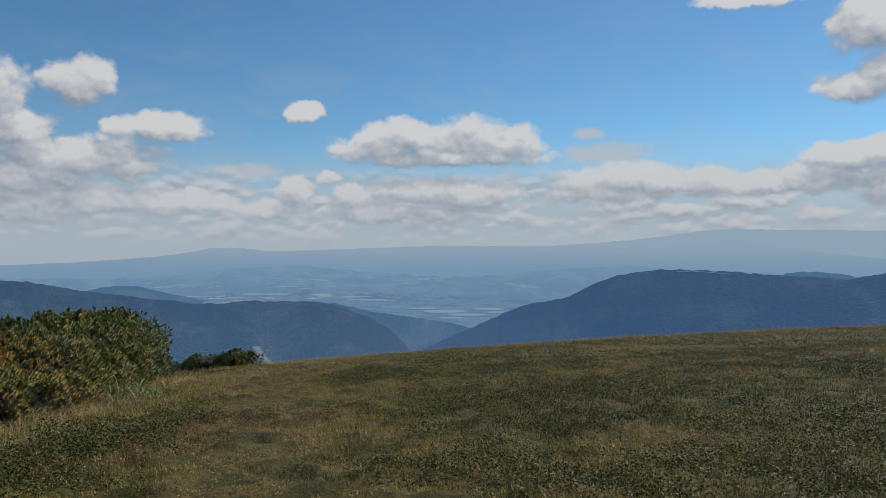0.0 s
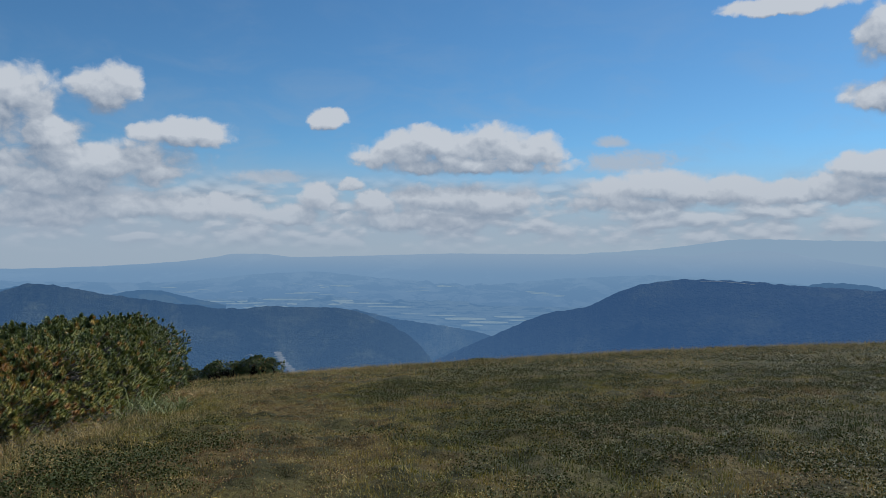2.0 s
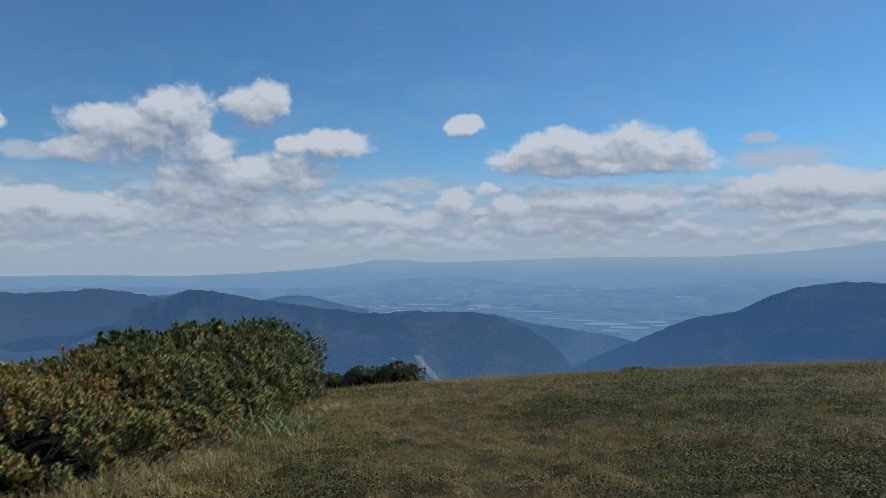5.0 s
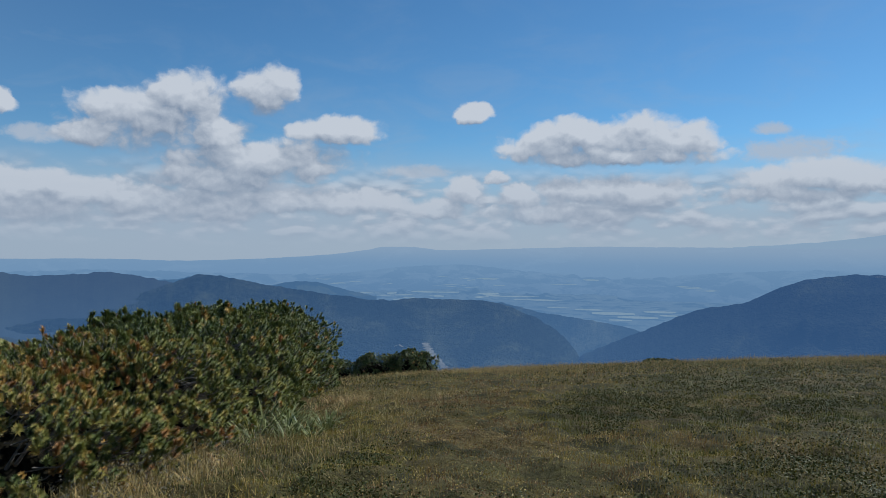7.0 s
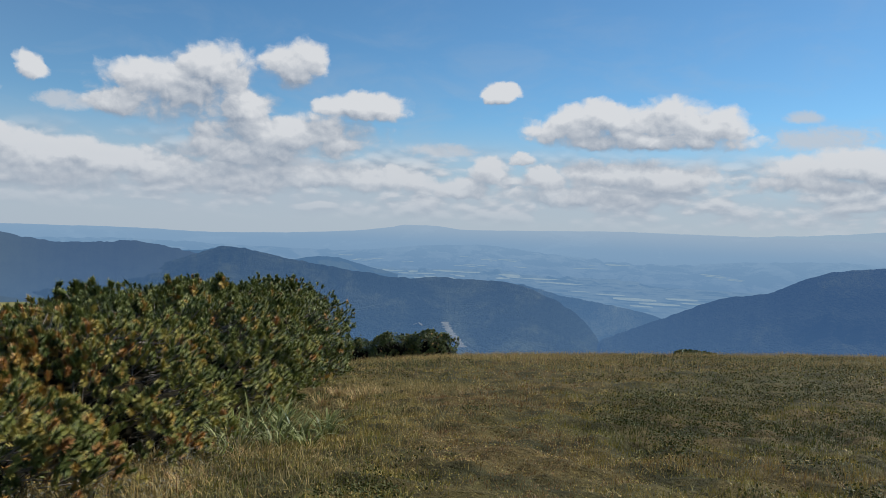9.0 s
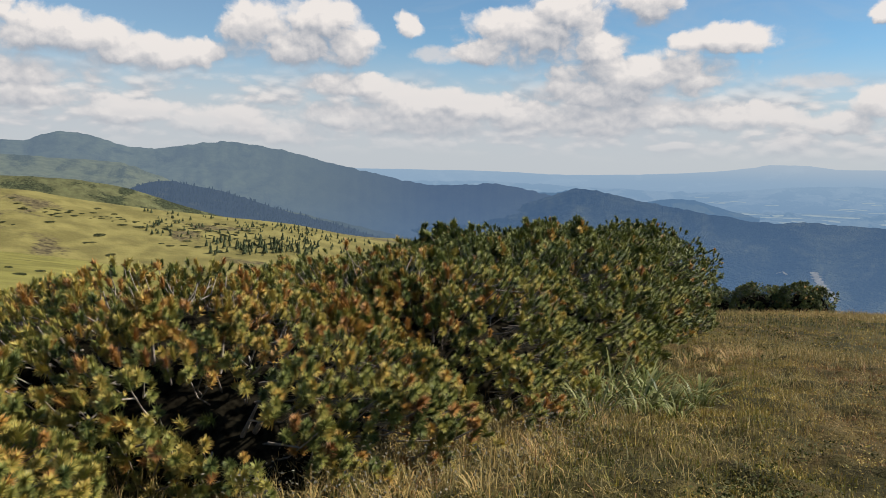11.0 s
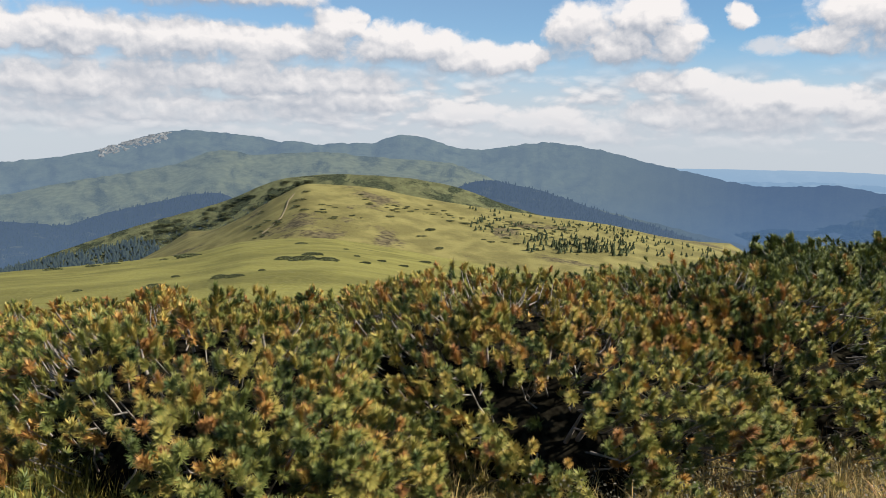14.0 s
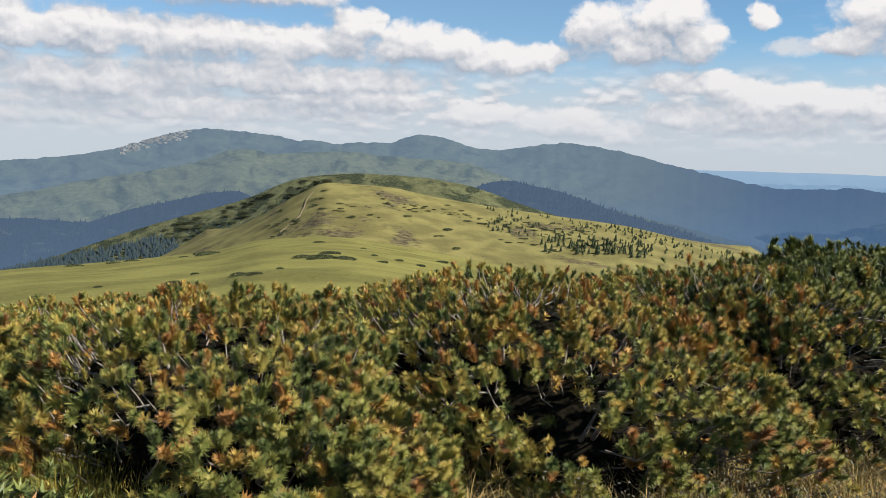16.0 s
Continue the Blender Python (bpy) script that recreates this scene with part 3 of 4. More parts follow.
NEEDLES_ONE = leafy("pine_needles_single", [(0.0, (0.062, 0.105, 0.034)), (0.3, (0.31, 0.345, 0.085)), (0.55, (0.62, 0.52, 0.125)), (0.70, (0.70, 0.42, 0.095)), (0.86, (0.60, 0.29, 0.085)), (1.0, (0.34, 0.17, 0.075))], 0.5, 0.07, 0.25, 0.4, 0.58)
BLADES = leafy("turf_blades", [(0.0, (0.085, 0.115, 0.026)), (0.28, (0.30, 0.29, 0.054)), (0.5, (0.54, 0.42, 0.08)), (0.78, (0.78, 0.56, 0.165)), (1.0, (0.40, 0.22, 0.10))], 0.55, 0.14, 0.2)
STRAW = leafy("dry_stalks", [(0.0, (0.22, 0.20, 0.09)), (0.4, (0.50, 0.40, 0.16)), (0.75, (0.78, 0.55, 0.20)), (1.0, (0.55, 0.30, 0.15))], 0.6, 0.15, 0.15, 0.0, 0.60)
LUSH = leafy("green_blades", [(0.0, (0.06, 0.11, 0.025)), (0.6, (0.23, 0.27, 0.06)), (1.0, (0.52, 0.53, 0.22))], 0.5, 0.2, 0.2)
BERRY = leafy("bilberry_leaves", [(0.0, (0.055, 0.075, 0.020)), (0.5, (0.14, 0.15, 0.038)), (0.8, (0.26, 0.20, 0.06)), (1.0, (0.32, 0.16, 0.06))], 0.6, 0.08, 0.10)
HERB = leafy("grey_herbs", [(0.0, (0.10, 0.095, 0.06)), (0.5, (0.26, 0.235, 0.16)), (1.0, (0.52, 0.47, 0.36))], 0.6, 0.2, 0.2)
# near-black colour standing in for the shade inside the shrubs
GAP_SHADE = plain("gap_shade", (0.010, 0.009, 0.006), 1.0, 0.6, 25.0)
GAP_SHADE.node_tree.nodes["Principled BSDF"].inputs["Specular IOR Level"].default_value = 0.0
BARK = plain("pine_bark", (0.20, 0.172, 0.145), 0.85, 0.45, 30.0)


# ---- building plants out of arrays ----
def shoot_shape(rng, needles=84, length=0.050, reach=0.042, wide=0.0085):
    """A pine shoot along +z: needles all round a short twig, brushed upwards."""
    at = rng.random(needles) ** 0.8 * length
    turn = rng.random(needles) * 2 * np.pi
    lean = np.radians(np.degrees(np.arccos(rng.uniform(-0.02, 1.0, needles)))) * (1.0 - 0.25 * at / length)
    out = np.stack([np.sin(lean) * np.cos(turn), np.sin(lean) * np.sin(turn), np.cos(lean)], -1)
    side = np.stack([-np.sin(turn), np.cos(turn), 0 * turn], -1)
    base = np.stack([0 * at, 0 * at, at], -1)
    tip = base + out * (reach * rng.uniform(0.75, 1.15, needles))[:, None]
    w = wide / 2 * rng.uniform(0.8, 1.2, needles)[:, None]
    return np.stack([base - side * w, base + side * w, tip], 1)        # needles, 3, xyz


def frames_along(axis, rng):
    """Turning matrices that bring +z onto each axis, with a random spin."""
    axis = axis / np.linalg.norm(axis, axis=1, keepdims=True)
    a = rng.normal(size=axis.shape)
    x = np.cross(a, axis)
    x /= np.linalg.norm(x, axis=1, keepdims=True)
    return np.stack([x, np.cross(axis, x), axis], -1)


def tube(points, radii, sides=5):
    pts = np.asarray(points, float)
    d = np.gradient(pts, axis=0)
    d /= np.linalg.norm(d, axis=1, keepdims=True) + 1e-9
    ref = np.array([0.31, 0.95, 0.05])
    x = np.cross(d, ref)
    x /= np.linalg.norm(x, axis=1, keepdims=True) + 1e-9
    y = np.cross(d, x)
    t = np.linspace(0, 2 * np.pi, sides, endpoint=False)
    ring = x[:, None] * np.cos(t)[None, :, None] + y[:, None] * np.sin(t)[None, :, None]
    v = (pts[:, None] + ring * np.asarray(radii)[:, None, None]).reshape(-1, 3)
    return v, grid_faces(len(pts), sides, True)


def join_tubes(tubes):
    vs, fs, n = [], [], 0
    for v, f in tubes:
        vs.append(v), fs.append(f + n)
        n += len(v)
    return np.concatenate(vs), np.concatenate(fs)


def child(name, me, parent, label="", kind=""):
    ob = new(name, me)
    ob.parent = parent
    return tagged(ob, label, kind=kind)


SHAPES = [shoot_shape(np.random.default_rng(40 + i), 76) for i in range(8)]
FINE_SHAPES = [shoot_shape(np.random.default_rng(30 + i), 190, reach=0.037, wide=0.0050) for i in range(8)]
PLAIN_SHAPES = [shoot_shape(np.random.default_rng(50 + i), 36, wide=0.014) for i in range(8)]
SHOOT_MESHES = []
for i in range(12):
    tri = shoot_shape(np.random.default_rng(60 + i), 190, reach=0.037, wide=0.0050)
    me = mesh_from("shoot", tri.reshape(-1, 3), np.arange(len(tri) * 3).reshape(-1, 3), NEEDLES_ONE, False)
    put_values(me, "tone", np.full(len(tri) * 3, 0.30 if i < 8 else 0.78))
    SHOOT_MESHES.append(me)

# the thicket: x, y, half width, half length, height
SHRUBS = [
    (-8.2, 6.0, 1.3, 1.0, 0.36), (-7.0, 7.72, 1.95, 1.06, 0.70), (-6.9, 9.92, 1.95, 1.42, 0.94), (-7.0, 11.9, 1.85, 1.5, 1.13),
    (-7.35, 14.0, 1.75, 1.55, 1.35), (-7.9, 16.3, 1.7, 1.6, 1.55), (-8.4, 18.6, 1.6, 1.7, 1.75), (-8.8, 20.6, 1.5, 1.4, 1.85),
    (-9.6, 7.2, 1.6, 1.9, 0.30), (-9.6, 10.6, 1.7, 2.0, 0.66), (-9.9, 14.4, 1.7, 2.1, 1.1), (-10.3, 18.2, 1.7, 2.2, 1.45),
]
SMALL_SHRUBS = [(-12.0, 46.0, 1.4, 1.1, 1.45), (-14.2, 46.6, 1.5, 1.2, 1.65), (-16.6, 46.6, 1.5, 1.2, 1.7)]


def dwarf_pine(spot, others, rng, label, shoots=1250, single=0, leaders=8, wide=1.0, browning=0.5, light=0.42, group="thicket of dwarf pines"):
    """One dwarf pine: low stems that fork from the root and rise at their ends, thick with shoots."""
    cx, cy, rx, ry, h = spot
    cz = float(near_ground(cx, cy)) - 0.03
    root = tagged(new("dwarf_pine"), label, "shrub", group)
    root.location = (cx, cy, cz)
    # places of the shoots, over an uneven dome
    n = int(shoots * 3.0)
    th, cosf = rng.random(n) * 2 * np.pi, rng.random(n) ** 1.35
    sinf = np.sqrt(1 - cosf ** 2)
    lump = 0.75 + 0.50 * fbm(np.cos(th) * 2.3 + cx * 3, np.sin(th) * 2.3 + cosf * 2.6 + cy * 3, 31, 3)
    inner = rng.random(n) < 0.16
    depth = np.where(inner, 0.72 + 0.14 * rng.random(n), 1 - 0.12 * rng.random(n) ** 1.5)
    fx, fy = sinf ** 0.72 * np.cos(th), sinf ** 0.72 * np.sin(th)
    P = np.stack([rx * fx * lump * depth, ry * fy * lump * depth, h * (0.04 + 0.96 * cosf ** 0.62) * (0.55 + 0.45 * lump) * depth], -1)
    tuftiness = fbm((P[:, 0] + cx) * 3.4, (P[:, 1] + cy) * 3.4 + P[:, 2] * 3.0, 33, 2)
    P *= (0.90 + 0.22 * tuftiness)[:, None]
    keep = (rng.random(n) < 0.06 + 0.94 * step(0.33, 0.50, tuftiness)) & (rng.random(n) < 0.7 + 0.3 * step(0.05, 0.5, P[:, 2] / h))
    for ox, oy, orx, ory, oh in others:
        if (ox, oy) != (cx, cy):
            oz = float(near_ground(ox, oy)) - 0.03
            q = ((P[:, 0] + cx - ox) / orx) ** 2 + ((P[:, 1] + cy - oy) / ory) ** 2
            keep &= ~((q < 0.5) & (P[:, 2] + cz - oz < oh * 0.75 * np.sqrt(np.maximum(1 - q, 0))))
    P, inner = P[keep][:shoots], inner[keep][:shoots]
    A = np.stack([P[:, 0] / rx * 0.55, P[:, 1] / ry * 0.55, 0.55 + 0.35 * P[:, 2] / h], -1) + rng.normal(0, 0.34, P.shape)
    # leaders: upright ends above the rest, with whorls of shoots
    tubes, extra_p, extra_a = [], [], []
    for i in range(leaders):
        t, q = rng.random() * 6.283, rng.random() ** 0.5 * 0.75
        foot = np.array([rx * q * math.cos(t), ry * q * math.sin(t), h * (1 - q * q) ** 0.31 * (0.90 if cy > 13 else 0.86)])
        tall = rng.uniform(0.12, 0.38) * (1.0 if cy > 13 else 0.6)
        bushy = i % 3 == 0 and 9 < cy < 40
        tall *= 1.15 if bushy else 1.0
        lean = np.array([rng.normal(0, 0.12), rng.normal(0, 0.12), 1.0])
        line = [foot + lean * tall * s for s in (-0.6, 0.0, 0.5, 1.0)]
        tubes.append(tube(line, [0.011, 0.009, 0.007, 0.004]))
        for s in (0.0, 0.3, 0.55, 0.8, 1.0, 1.0):
            for j in range((16 if bushy else 7) if s < 1 else 2):
                extra_p.append(foot + lean * tall * s + rng.normal(0, (0.14 if bushy else 0.085) * (1.15 - s), 3) * [1, 1, 0.4])
                extra_a.append(lean + rng.normal(0, 0.55 if s < 1 else 0.15, 3) * [1, 1, 0.3])
    P0 = len(P)
    inner = np.concatenate([inner, np.zeros(len(extra_p), bool)])
    if extra_p:
        P, A = np.concatenate([P, extra_p]), np.concatenate([A, extra_a])
    # an added near-black shell: blocks light and darkens the gaps between shoots
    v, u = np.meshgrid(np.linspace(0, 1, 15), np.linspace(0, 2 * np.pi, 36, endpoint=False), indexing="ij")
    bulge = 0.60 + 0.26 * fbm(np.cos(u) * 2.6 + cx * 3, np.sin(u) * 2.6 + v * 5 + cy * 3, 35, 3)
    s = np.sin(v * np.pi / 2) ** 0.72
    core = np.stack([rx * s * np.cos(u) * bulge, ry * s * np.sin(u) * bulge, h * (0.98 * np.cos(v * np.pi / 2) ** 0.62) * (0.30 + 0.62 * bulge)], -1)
    child("gap_shade_core", mesh_from("gap_shade_core", core.reshape(-1, 3), grid_faces(15, 36, True), GAP_SHADE), root, "dark shell added inside the shrub to shade its gaps")
    # twigs behind the shoots, pale and bent
    pick = rng.random(P0) < 0.26
    for p, a in zip(P[:P0][pick], A[:P0][pick]):
        a = a / np.linalg.norm(a)
        back = np.array([p[0] * 0.82, p[1] * 0.82, max(p[2] - 0.16, 0.03)]) + rng.normal(0, 0.05, 3) * [1, 1, 0.3]
        tubes.append(tube([back + rng.normal(0, 0.03, 3), (back + p) / 2 + [0, 0, -0.03], p, p + a * 0.06], [0.006, 0.0045, 0.0035, 0.0025], 4))
    if tubes:
        v, f = join_tubes(tubes)
        child("brushwood", mesh_from("brushwood", v, f, BARK), root, "thin grey twigs", "stuff")
    # stems from the root to the outside
    for i in range(14 if single else 7):
        j = rng.integers(0, P0)
        e = P[j] * 0.93
        mid1, mid2 = np.array([e[0] * 0.35, e[1] * 0.35, 0.06 + 0.1 * rng.random()]), np.array([e[0] * 0.75, e[1] * 0.75, e[2] * 0.4])
        line = [np.array([rng.normal(0, 0.08), rng.normal(0, 0.08), -0.02]), mid1, mid2, (mid2 + e) / 2 + rng.normal(0, 0.03, 3), e]
        v, f = tube(line, [0.036, 0.028, 0.021, 0.014, 0.006], 6)
        child("stem", mesh_from("stem", v, f, BARK), root)
    # colour of the shoots: dark and yellowish greens, browned in patches
    patch = fbm((P[:, 0] + cx) * 1.1, (P[:, 1] + cy) * 1.1 + P[:, 2], 77, 3)
    tone = np.clip(0.06 + light * rng.random(len(P)), 0, 0.56)
    brown = rng.random(len(P)) < browning * (0.35 + 0.65 * step(0.40, 0.64, patch))
    tone = np.where(brown, rng.uniform(0.56, 0.95, len(P)), tone)
    R = frames_along(A, rng)
    size = rng.uniform(0.9, 1.4, len(P)) * (1.0 if cy < 13 else 1.15)
    near = np.zeros(len(P), bool)
    if single:      # the shoots on the side of the path are parts of their own
        order = np.argsort(-(P[:, 0] + 0.5 * P[:, 2] - 0.25 * P[:, 1]))[:single]
        near[order] = True
        for i in order:
            ob = child("shoot", SHOOT_MESHES[rng.integers(8, 12) if brown[i] else rng.integers(0, 8)], root)
            ob.matrix_local = Matrix.Translation(P[i]) @ Matrix(R[i].tolist()).to_4x4() @ Matrix.Scale(size[i], 4)
    rest = np.where(~near)[0]
    which = rng.integers(0, 8, len(rest)) + np.where((P[rest, 0] > -0.45 * rx) & (shoots > 2000) & ~inner[rest], np.where((P[rest, 0] > 0.1 * rx) & (cy < 13), 16, 0), 8)
    verts, tones = [], []
    for s in range(24):
        ids = rest[which == s]
        if len(ids):
            shape = (SHAPES + PLAIN_SHAPES + FINE_SHAPES)[s].reshape(-1, 3) * [wide, wide, 1.0]
            verts.append((np.einsum("nij,mj->nmi", R[ids], shape) * size[ids, None, None] + P[ids, None]).reshape(-1, 3))
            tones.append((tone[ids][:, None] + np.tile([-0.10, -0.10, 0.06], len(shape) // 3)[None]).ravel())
    verts = np.concatenate(verts)
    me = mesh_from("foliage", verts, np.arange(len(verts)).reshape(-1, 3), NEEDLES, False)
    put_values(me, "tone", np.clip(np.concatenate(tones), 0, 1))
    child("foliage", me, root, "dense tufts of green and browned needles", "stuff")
    return root


for i, spot in enumerate(SHRUBS):
    front = i < 8
    words = "dwarf pine with green and rust-brown needle tufts beside the path" if i < 5 else "tall dark green dwarf pine with upright leaders in the thicket" if front else "dwarf pine deep in the thicket, green and browned"
    dwarf_pine(spot, SHRUBS, np.random.default_rng(100 + i), words, shoots=2500 if i < 6 else 2000 if front else 1300, single=170 if i < 6 else 0, leaders=9 if i < 3 else 20 if front else 6, browning={0: 0.45, 1: 0.46, 2: 0.46, 3: 0.28, 4: 0.12, 8: 0.5, 9: 0.4}.get(i, 0.07), light=0.60 if i in (0, 1, 2, 8, 9) else 0.50 if i == 3 else 0.30)
dwarf_pine((-4.95, 6.0, 0.95, 1.05, 0.42), [], np.random.default_rng(135), "low dark green dwarf pine beside the path", shoots=900, leaders=4, browning=0.08, light=0.22)
for i, spot in enumerate(SMALL_SHRUBS):
    dwarf_pine(spot, SMALL_SHRUBS, np.random.default_rng(140 + i), "low dark dwarf pine at the edge of the slope", shoots=1500, leaders=12, wide=1.4, browning=0.05, light=0.2, group="dwarf pines at the edge")


# ---- grass ----
def blades(name, label, x, y, lift, length, wide, bend, tone, mat, rng, segments=1, category="grass"):
    """Many blades, each a tapered strip that leans and bends; one object."""
    n = len(x)
    z = ground_z(x, y) + lift
    turn, lean = rng.random(n) * 2 * np.pi, np.abs(rng.normal(0, bend, n))
    out = np.stack([np.cos(turn), np.sin(turn)], -1)
    face = turn + np.pi / 2 + rng.normal(0, 0.6, n)
    side = np.stack([np.cos(face), np.sin(face), 0 * face], -1) * (wide / 2)[:, None]
    base = np.stack([x, y, z - 0.01], -1)
    rows = []
    for s in range(segments + 1):
        f = s / segments
        a = lean * (0.35 + 0.9 * f)
        reach = length * f
        c = base + np.stack([out[:, 0] * np.sin(a) * reach, out[:, 1] * np.sin(a) * reach, np.cos(np.minimum(a, 1.7)) * reach], -1)
        if s < segments:
            rows += [c - side * (1 - 0.7 * f), c + side * (1 - 0.7 * f)]
        else:
            rows.append(c)
    V = np.stack(rows, 1)
    m = V.shape[1]
    tri = []
    for s in range(segments - 1):
        b = 2 * s
        tri += [(b, b + 1, b + 3), (b, b + 3, b + 2)]
    b = 2 * (segments - 1)
    tri.append((b, b + 1, b + 2))
    F = (np.arange(n)[:, None, None] * m + np.array(tri)[None]).reshape(-1, 3)
    me = mesh_from(name, V.reshape(-1, 3), F, mat, False)
    put_values(me, "tone", np.repeat(tone, m))
    return tagged(new(name, me), label, category, kind="stuff")


def scatter(rng, n, x0, x1, y0, y1):
    return rng.uniform(x0, x1, n), rng.uniform(y0, y1, n)


def track(y):
    """Middle of the trodden path."""
    return -0.9 - 0.115 * y - 0.9 * step(8, 18, y)


def dryness(x, y):
    """0 green, 1 straw."""
    d = 0.40 + 2.0 * (fbm(x * 0.45, y * 0.45, 51, 3) - 0.5) + 0.9 * (fbm(x * 2.2, y * 2.2, 52, 2) - 0.5)
    d = d + 0.42 * np.exp(-((x - track(y)) / 0.9) ** 2) + 0.46 * np.exp(-((x + 3.0) / 2.0) ** 2) * step(5, 8, y) + 0.50 * step(21, 31, y) * step(0.3, 0.65, fbm(x * 0.25, y * 0.5, 57, 3))
    return d


def berry_cover(x, y):
    """Where bilberry and heather cover the turf."""
    return 0.6 * fbm(x * 0.55 + 3, y * 0.55, 61, 3) + 0.4 * fbm(x * 2.2, y * 2.2, 62, 2) + 0.05 * step(1, 6, x - track(y)) - 0.22 * np.exp(-((x - track(y)) / 1.3) ** 2)


g = np.random.default_rng(300)
x, y = scatter(g, 560000, -7.5, 11, 3.6, 17)
inside = np.abs(x + 1.5) < 0.72 * (y + 3.0)
x, y = x[inside], y[inside]
clump = vnoise(x * 4.5, y * 4.5, 53)
here = g.random(len(x)) < 0.2 + 0.8 * step(0.3, 0.6, clump)
x, y, clump = x[here], y[here], clump[here]
soft = (1 - 0.5 * np.exp(-((x - track(y)) / 0.7) ** 2)) * (0.6 + 0.8 * clump)
blades("turf_grass", "short green and straw-coloured mountain turf", x, y, 0.0, g.uniform(0.03, 0.09, len(x)) * soft, g.uniform(0.005, 0.010, len(x)), 1.2, np.clip(dryness(x, y) * 0.9 - 0.05 + g.normal(0, 0.14, len(x)), 0, 1), BLADES, g)
x, y = scatter(g, 330000, -22, 30, 16, 46)
inside = (np.abs(x + 0.5) < 0.66 * y) & (g.random(len(x)) < 1.15 - y / 60)
x, y = x[inside], y[inside]
blades("turf_grass", "dry mountain grass towards the brow of the slope", x, y, 0.0, g.uniform(0.03, 0.09, len(x)) * (0.5 + 1.0 * vnoise(x * 2.5, y * 2.5, 54)), g.uniform(0.010, 0.018, len(x)), 1.1, np.clip(dryness(x, y) * 0.85 - 0.05 + g.normal(0, 0.14, len(x)), 0, 1), BLADES, g)
x, y = scatter(g, 22000, -7.8, -5.2, 4.6, 8.2)
blades("turf_grass", "bright yellow-green grass at the end of the thicket", x, y, 0.0, g.uniform(0.08, 0.26, len(x)), g.uniform(0.004, 0.008, len(x)), 0.7, np.clip(g.normal(0.36, 0.12, len(x)), 0, 1), BLADES, g)
# straw stalks, taller on the brow and beside the thicket
x, y = scatter(g, 110000, -18, 28, 20, 44)
inside = (np.abs(x + 0.5) < 0.66 * y) & (g.random(len(x)) < (0.35 + 0.65 * step(0.42, 0.62, fbm(x * 0.35, y * 0.35, 71, 3))) * step(21, 28, y))
x, y = x[inside], y[inside]
blades("straw_grass", "tall dry straw-coloured grass on the brow", x, y, 0.0, g.uniform(0.12, 0.28, len(x)), g.uniform(0.006, 0.012, len(x)), 0.5, np.clip(g.normal(0.62, 0.22, len(x)), 0, 1), STRAW, g, 2)
x, y = scatter(g, 60000, -6.6, -3.2, 8.0, 19)
inside = (g.random(len(x)) < step(-3.3, -4.9, x + 0.03 * (12 - y)) * step(0.30, 0.55, fbm(x * 1.1, y * 1.1, 81, 3)))
x, y = x[inside], y[inside]
blades("straw_grass", "long bent straw grass at the foot of the pines", x, y, 0.0, g.uniform(0.06, 0.20, len(x)), g.uniform(0.004, 0.007, len(x)), 1.9, np.clip(g.normal(0.38, 0.25, len(x)), 0, 1), STRAW, g, 3)
# lush clumps
def tuft_grass(label, spots, per, length, wide, mat, rng):
    """Tufts of long arching blades, each tuft a thing."""
    for cx, cy, scale in spots:
        n, seg = int(per * scale), 5
        a = rng.random(n) * 2 * np.pi
        r0 = 0.13 * scale * np.sqrt(rng.random(n))
        L = length * scale * rng.uniform(0.55, 1.1, n)
        arch = rng.uniform(0.7, 1.9, n)
        d = np.stack([np.cos(a), np.sin(a)], -1)
        side = np.stack([-np.sin(a), np.cos(a)], -1) * (wide * rng.uniform(0.7, 1.2, n) / 2)[:, None]
        cz = float(ground_z(cx, cy)) - 0.02
        hor, ver, rows = r0.copy(), np.zeros(n), []
        for s in range(seg + 1):
            f = s / seg
            c = np.stack([d[:, 0] * hor, d[:, 1] * hor], -1)
            w = side * (1 - f ** 2 * 0.95)
            rows += [np.concatenate([c - w, ver[:, None]], 1), np.concatenate([c + w, ver[:, None]], 1)]
            lean = 0.30 + arch * f * 1.3
            hor, ver = hor + np.sin(lean) * L / seg, ver + np.cos(lean) * L / seg
        V = np.stack(rows, 1)
        F = np.array([(2 * s, 2 * s + 1, 2 * s + 3, 2 * s + 2) for s in range(seg)])
        F = (F[None] + np.arange(n)[:, None, None] * (2 * seg + 2)).reshape(-1, 4)
        me = mesh_from("grass_tuft", V.reshape(-1, 3), F, mat)
        put_values(me, "tone", np.repeat(np.clip(rng.normal(0.7, 0.3, n), 0, 1), 2 * seg + 2))
        ob = tagged(new("grass_tuft", me), label, "grass", "tufts beside the pines")
        ob.location = (cx, cy, cz)


tuft_grass("tuft of long arching pale green grass beside the pines", [(-5.55, 12.25, 1.0), (-5.3, 12.6, 1.15), (-5.1, 12.25, 0.9), (-5.35, 13.05, 1.1), (-5.0, 12.8, 1.0), (-4.95, 13.25, 1.0), (-5.25, 13.5, 0.95), (-4.85, 13.7, 0.85), (-5.6, 12.8, 0.9), (-4.75, 13.0, 0.7)], 44, 0.55, 0.020, LUSH, g)
spots = [(-5.35 + g.normal(0, 0.28) - 0.02 * (yy - 10), yy, g.uniform(0.5, 0.85)) for yy in g.uniform(8.6, 17.5, 30)]
tuft_grass("tuft of bent straw-coloured grass beside the pines", spots, 80, 0.34, 0.006, STRAW, g)
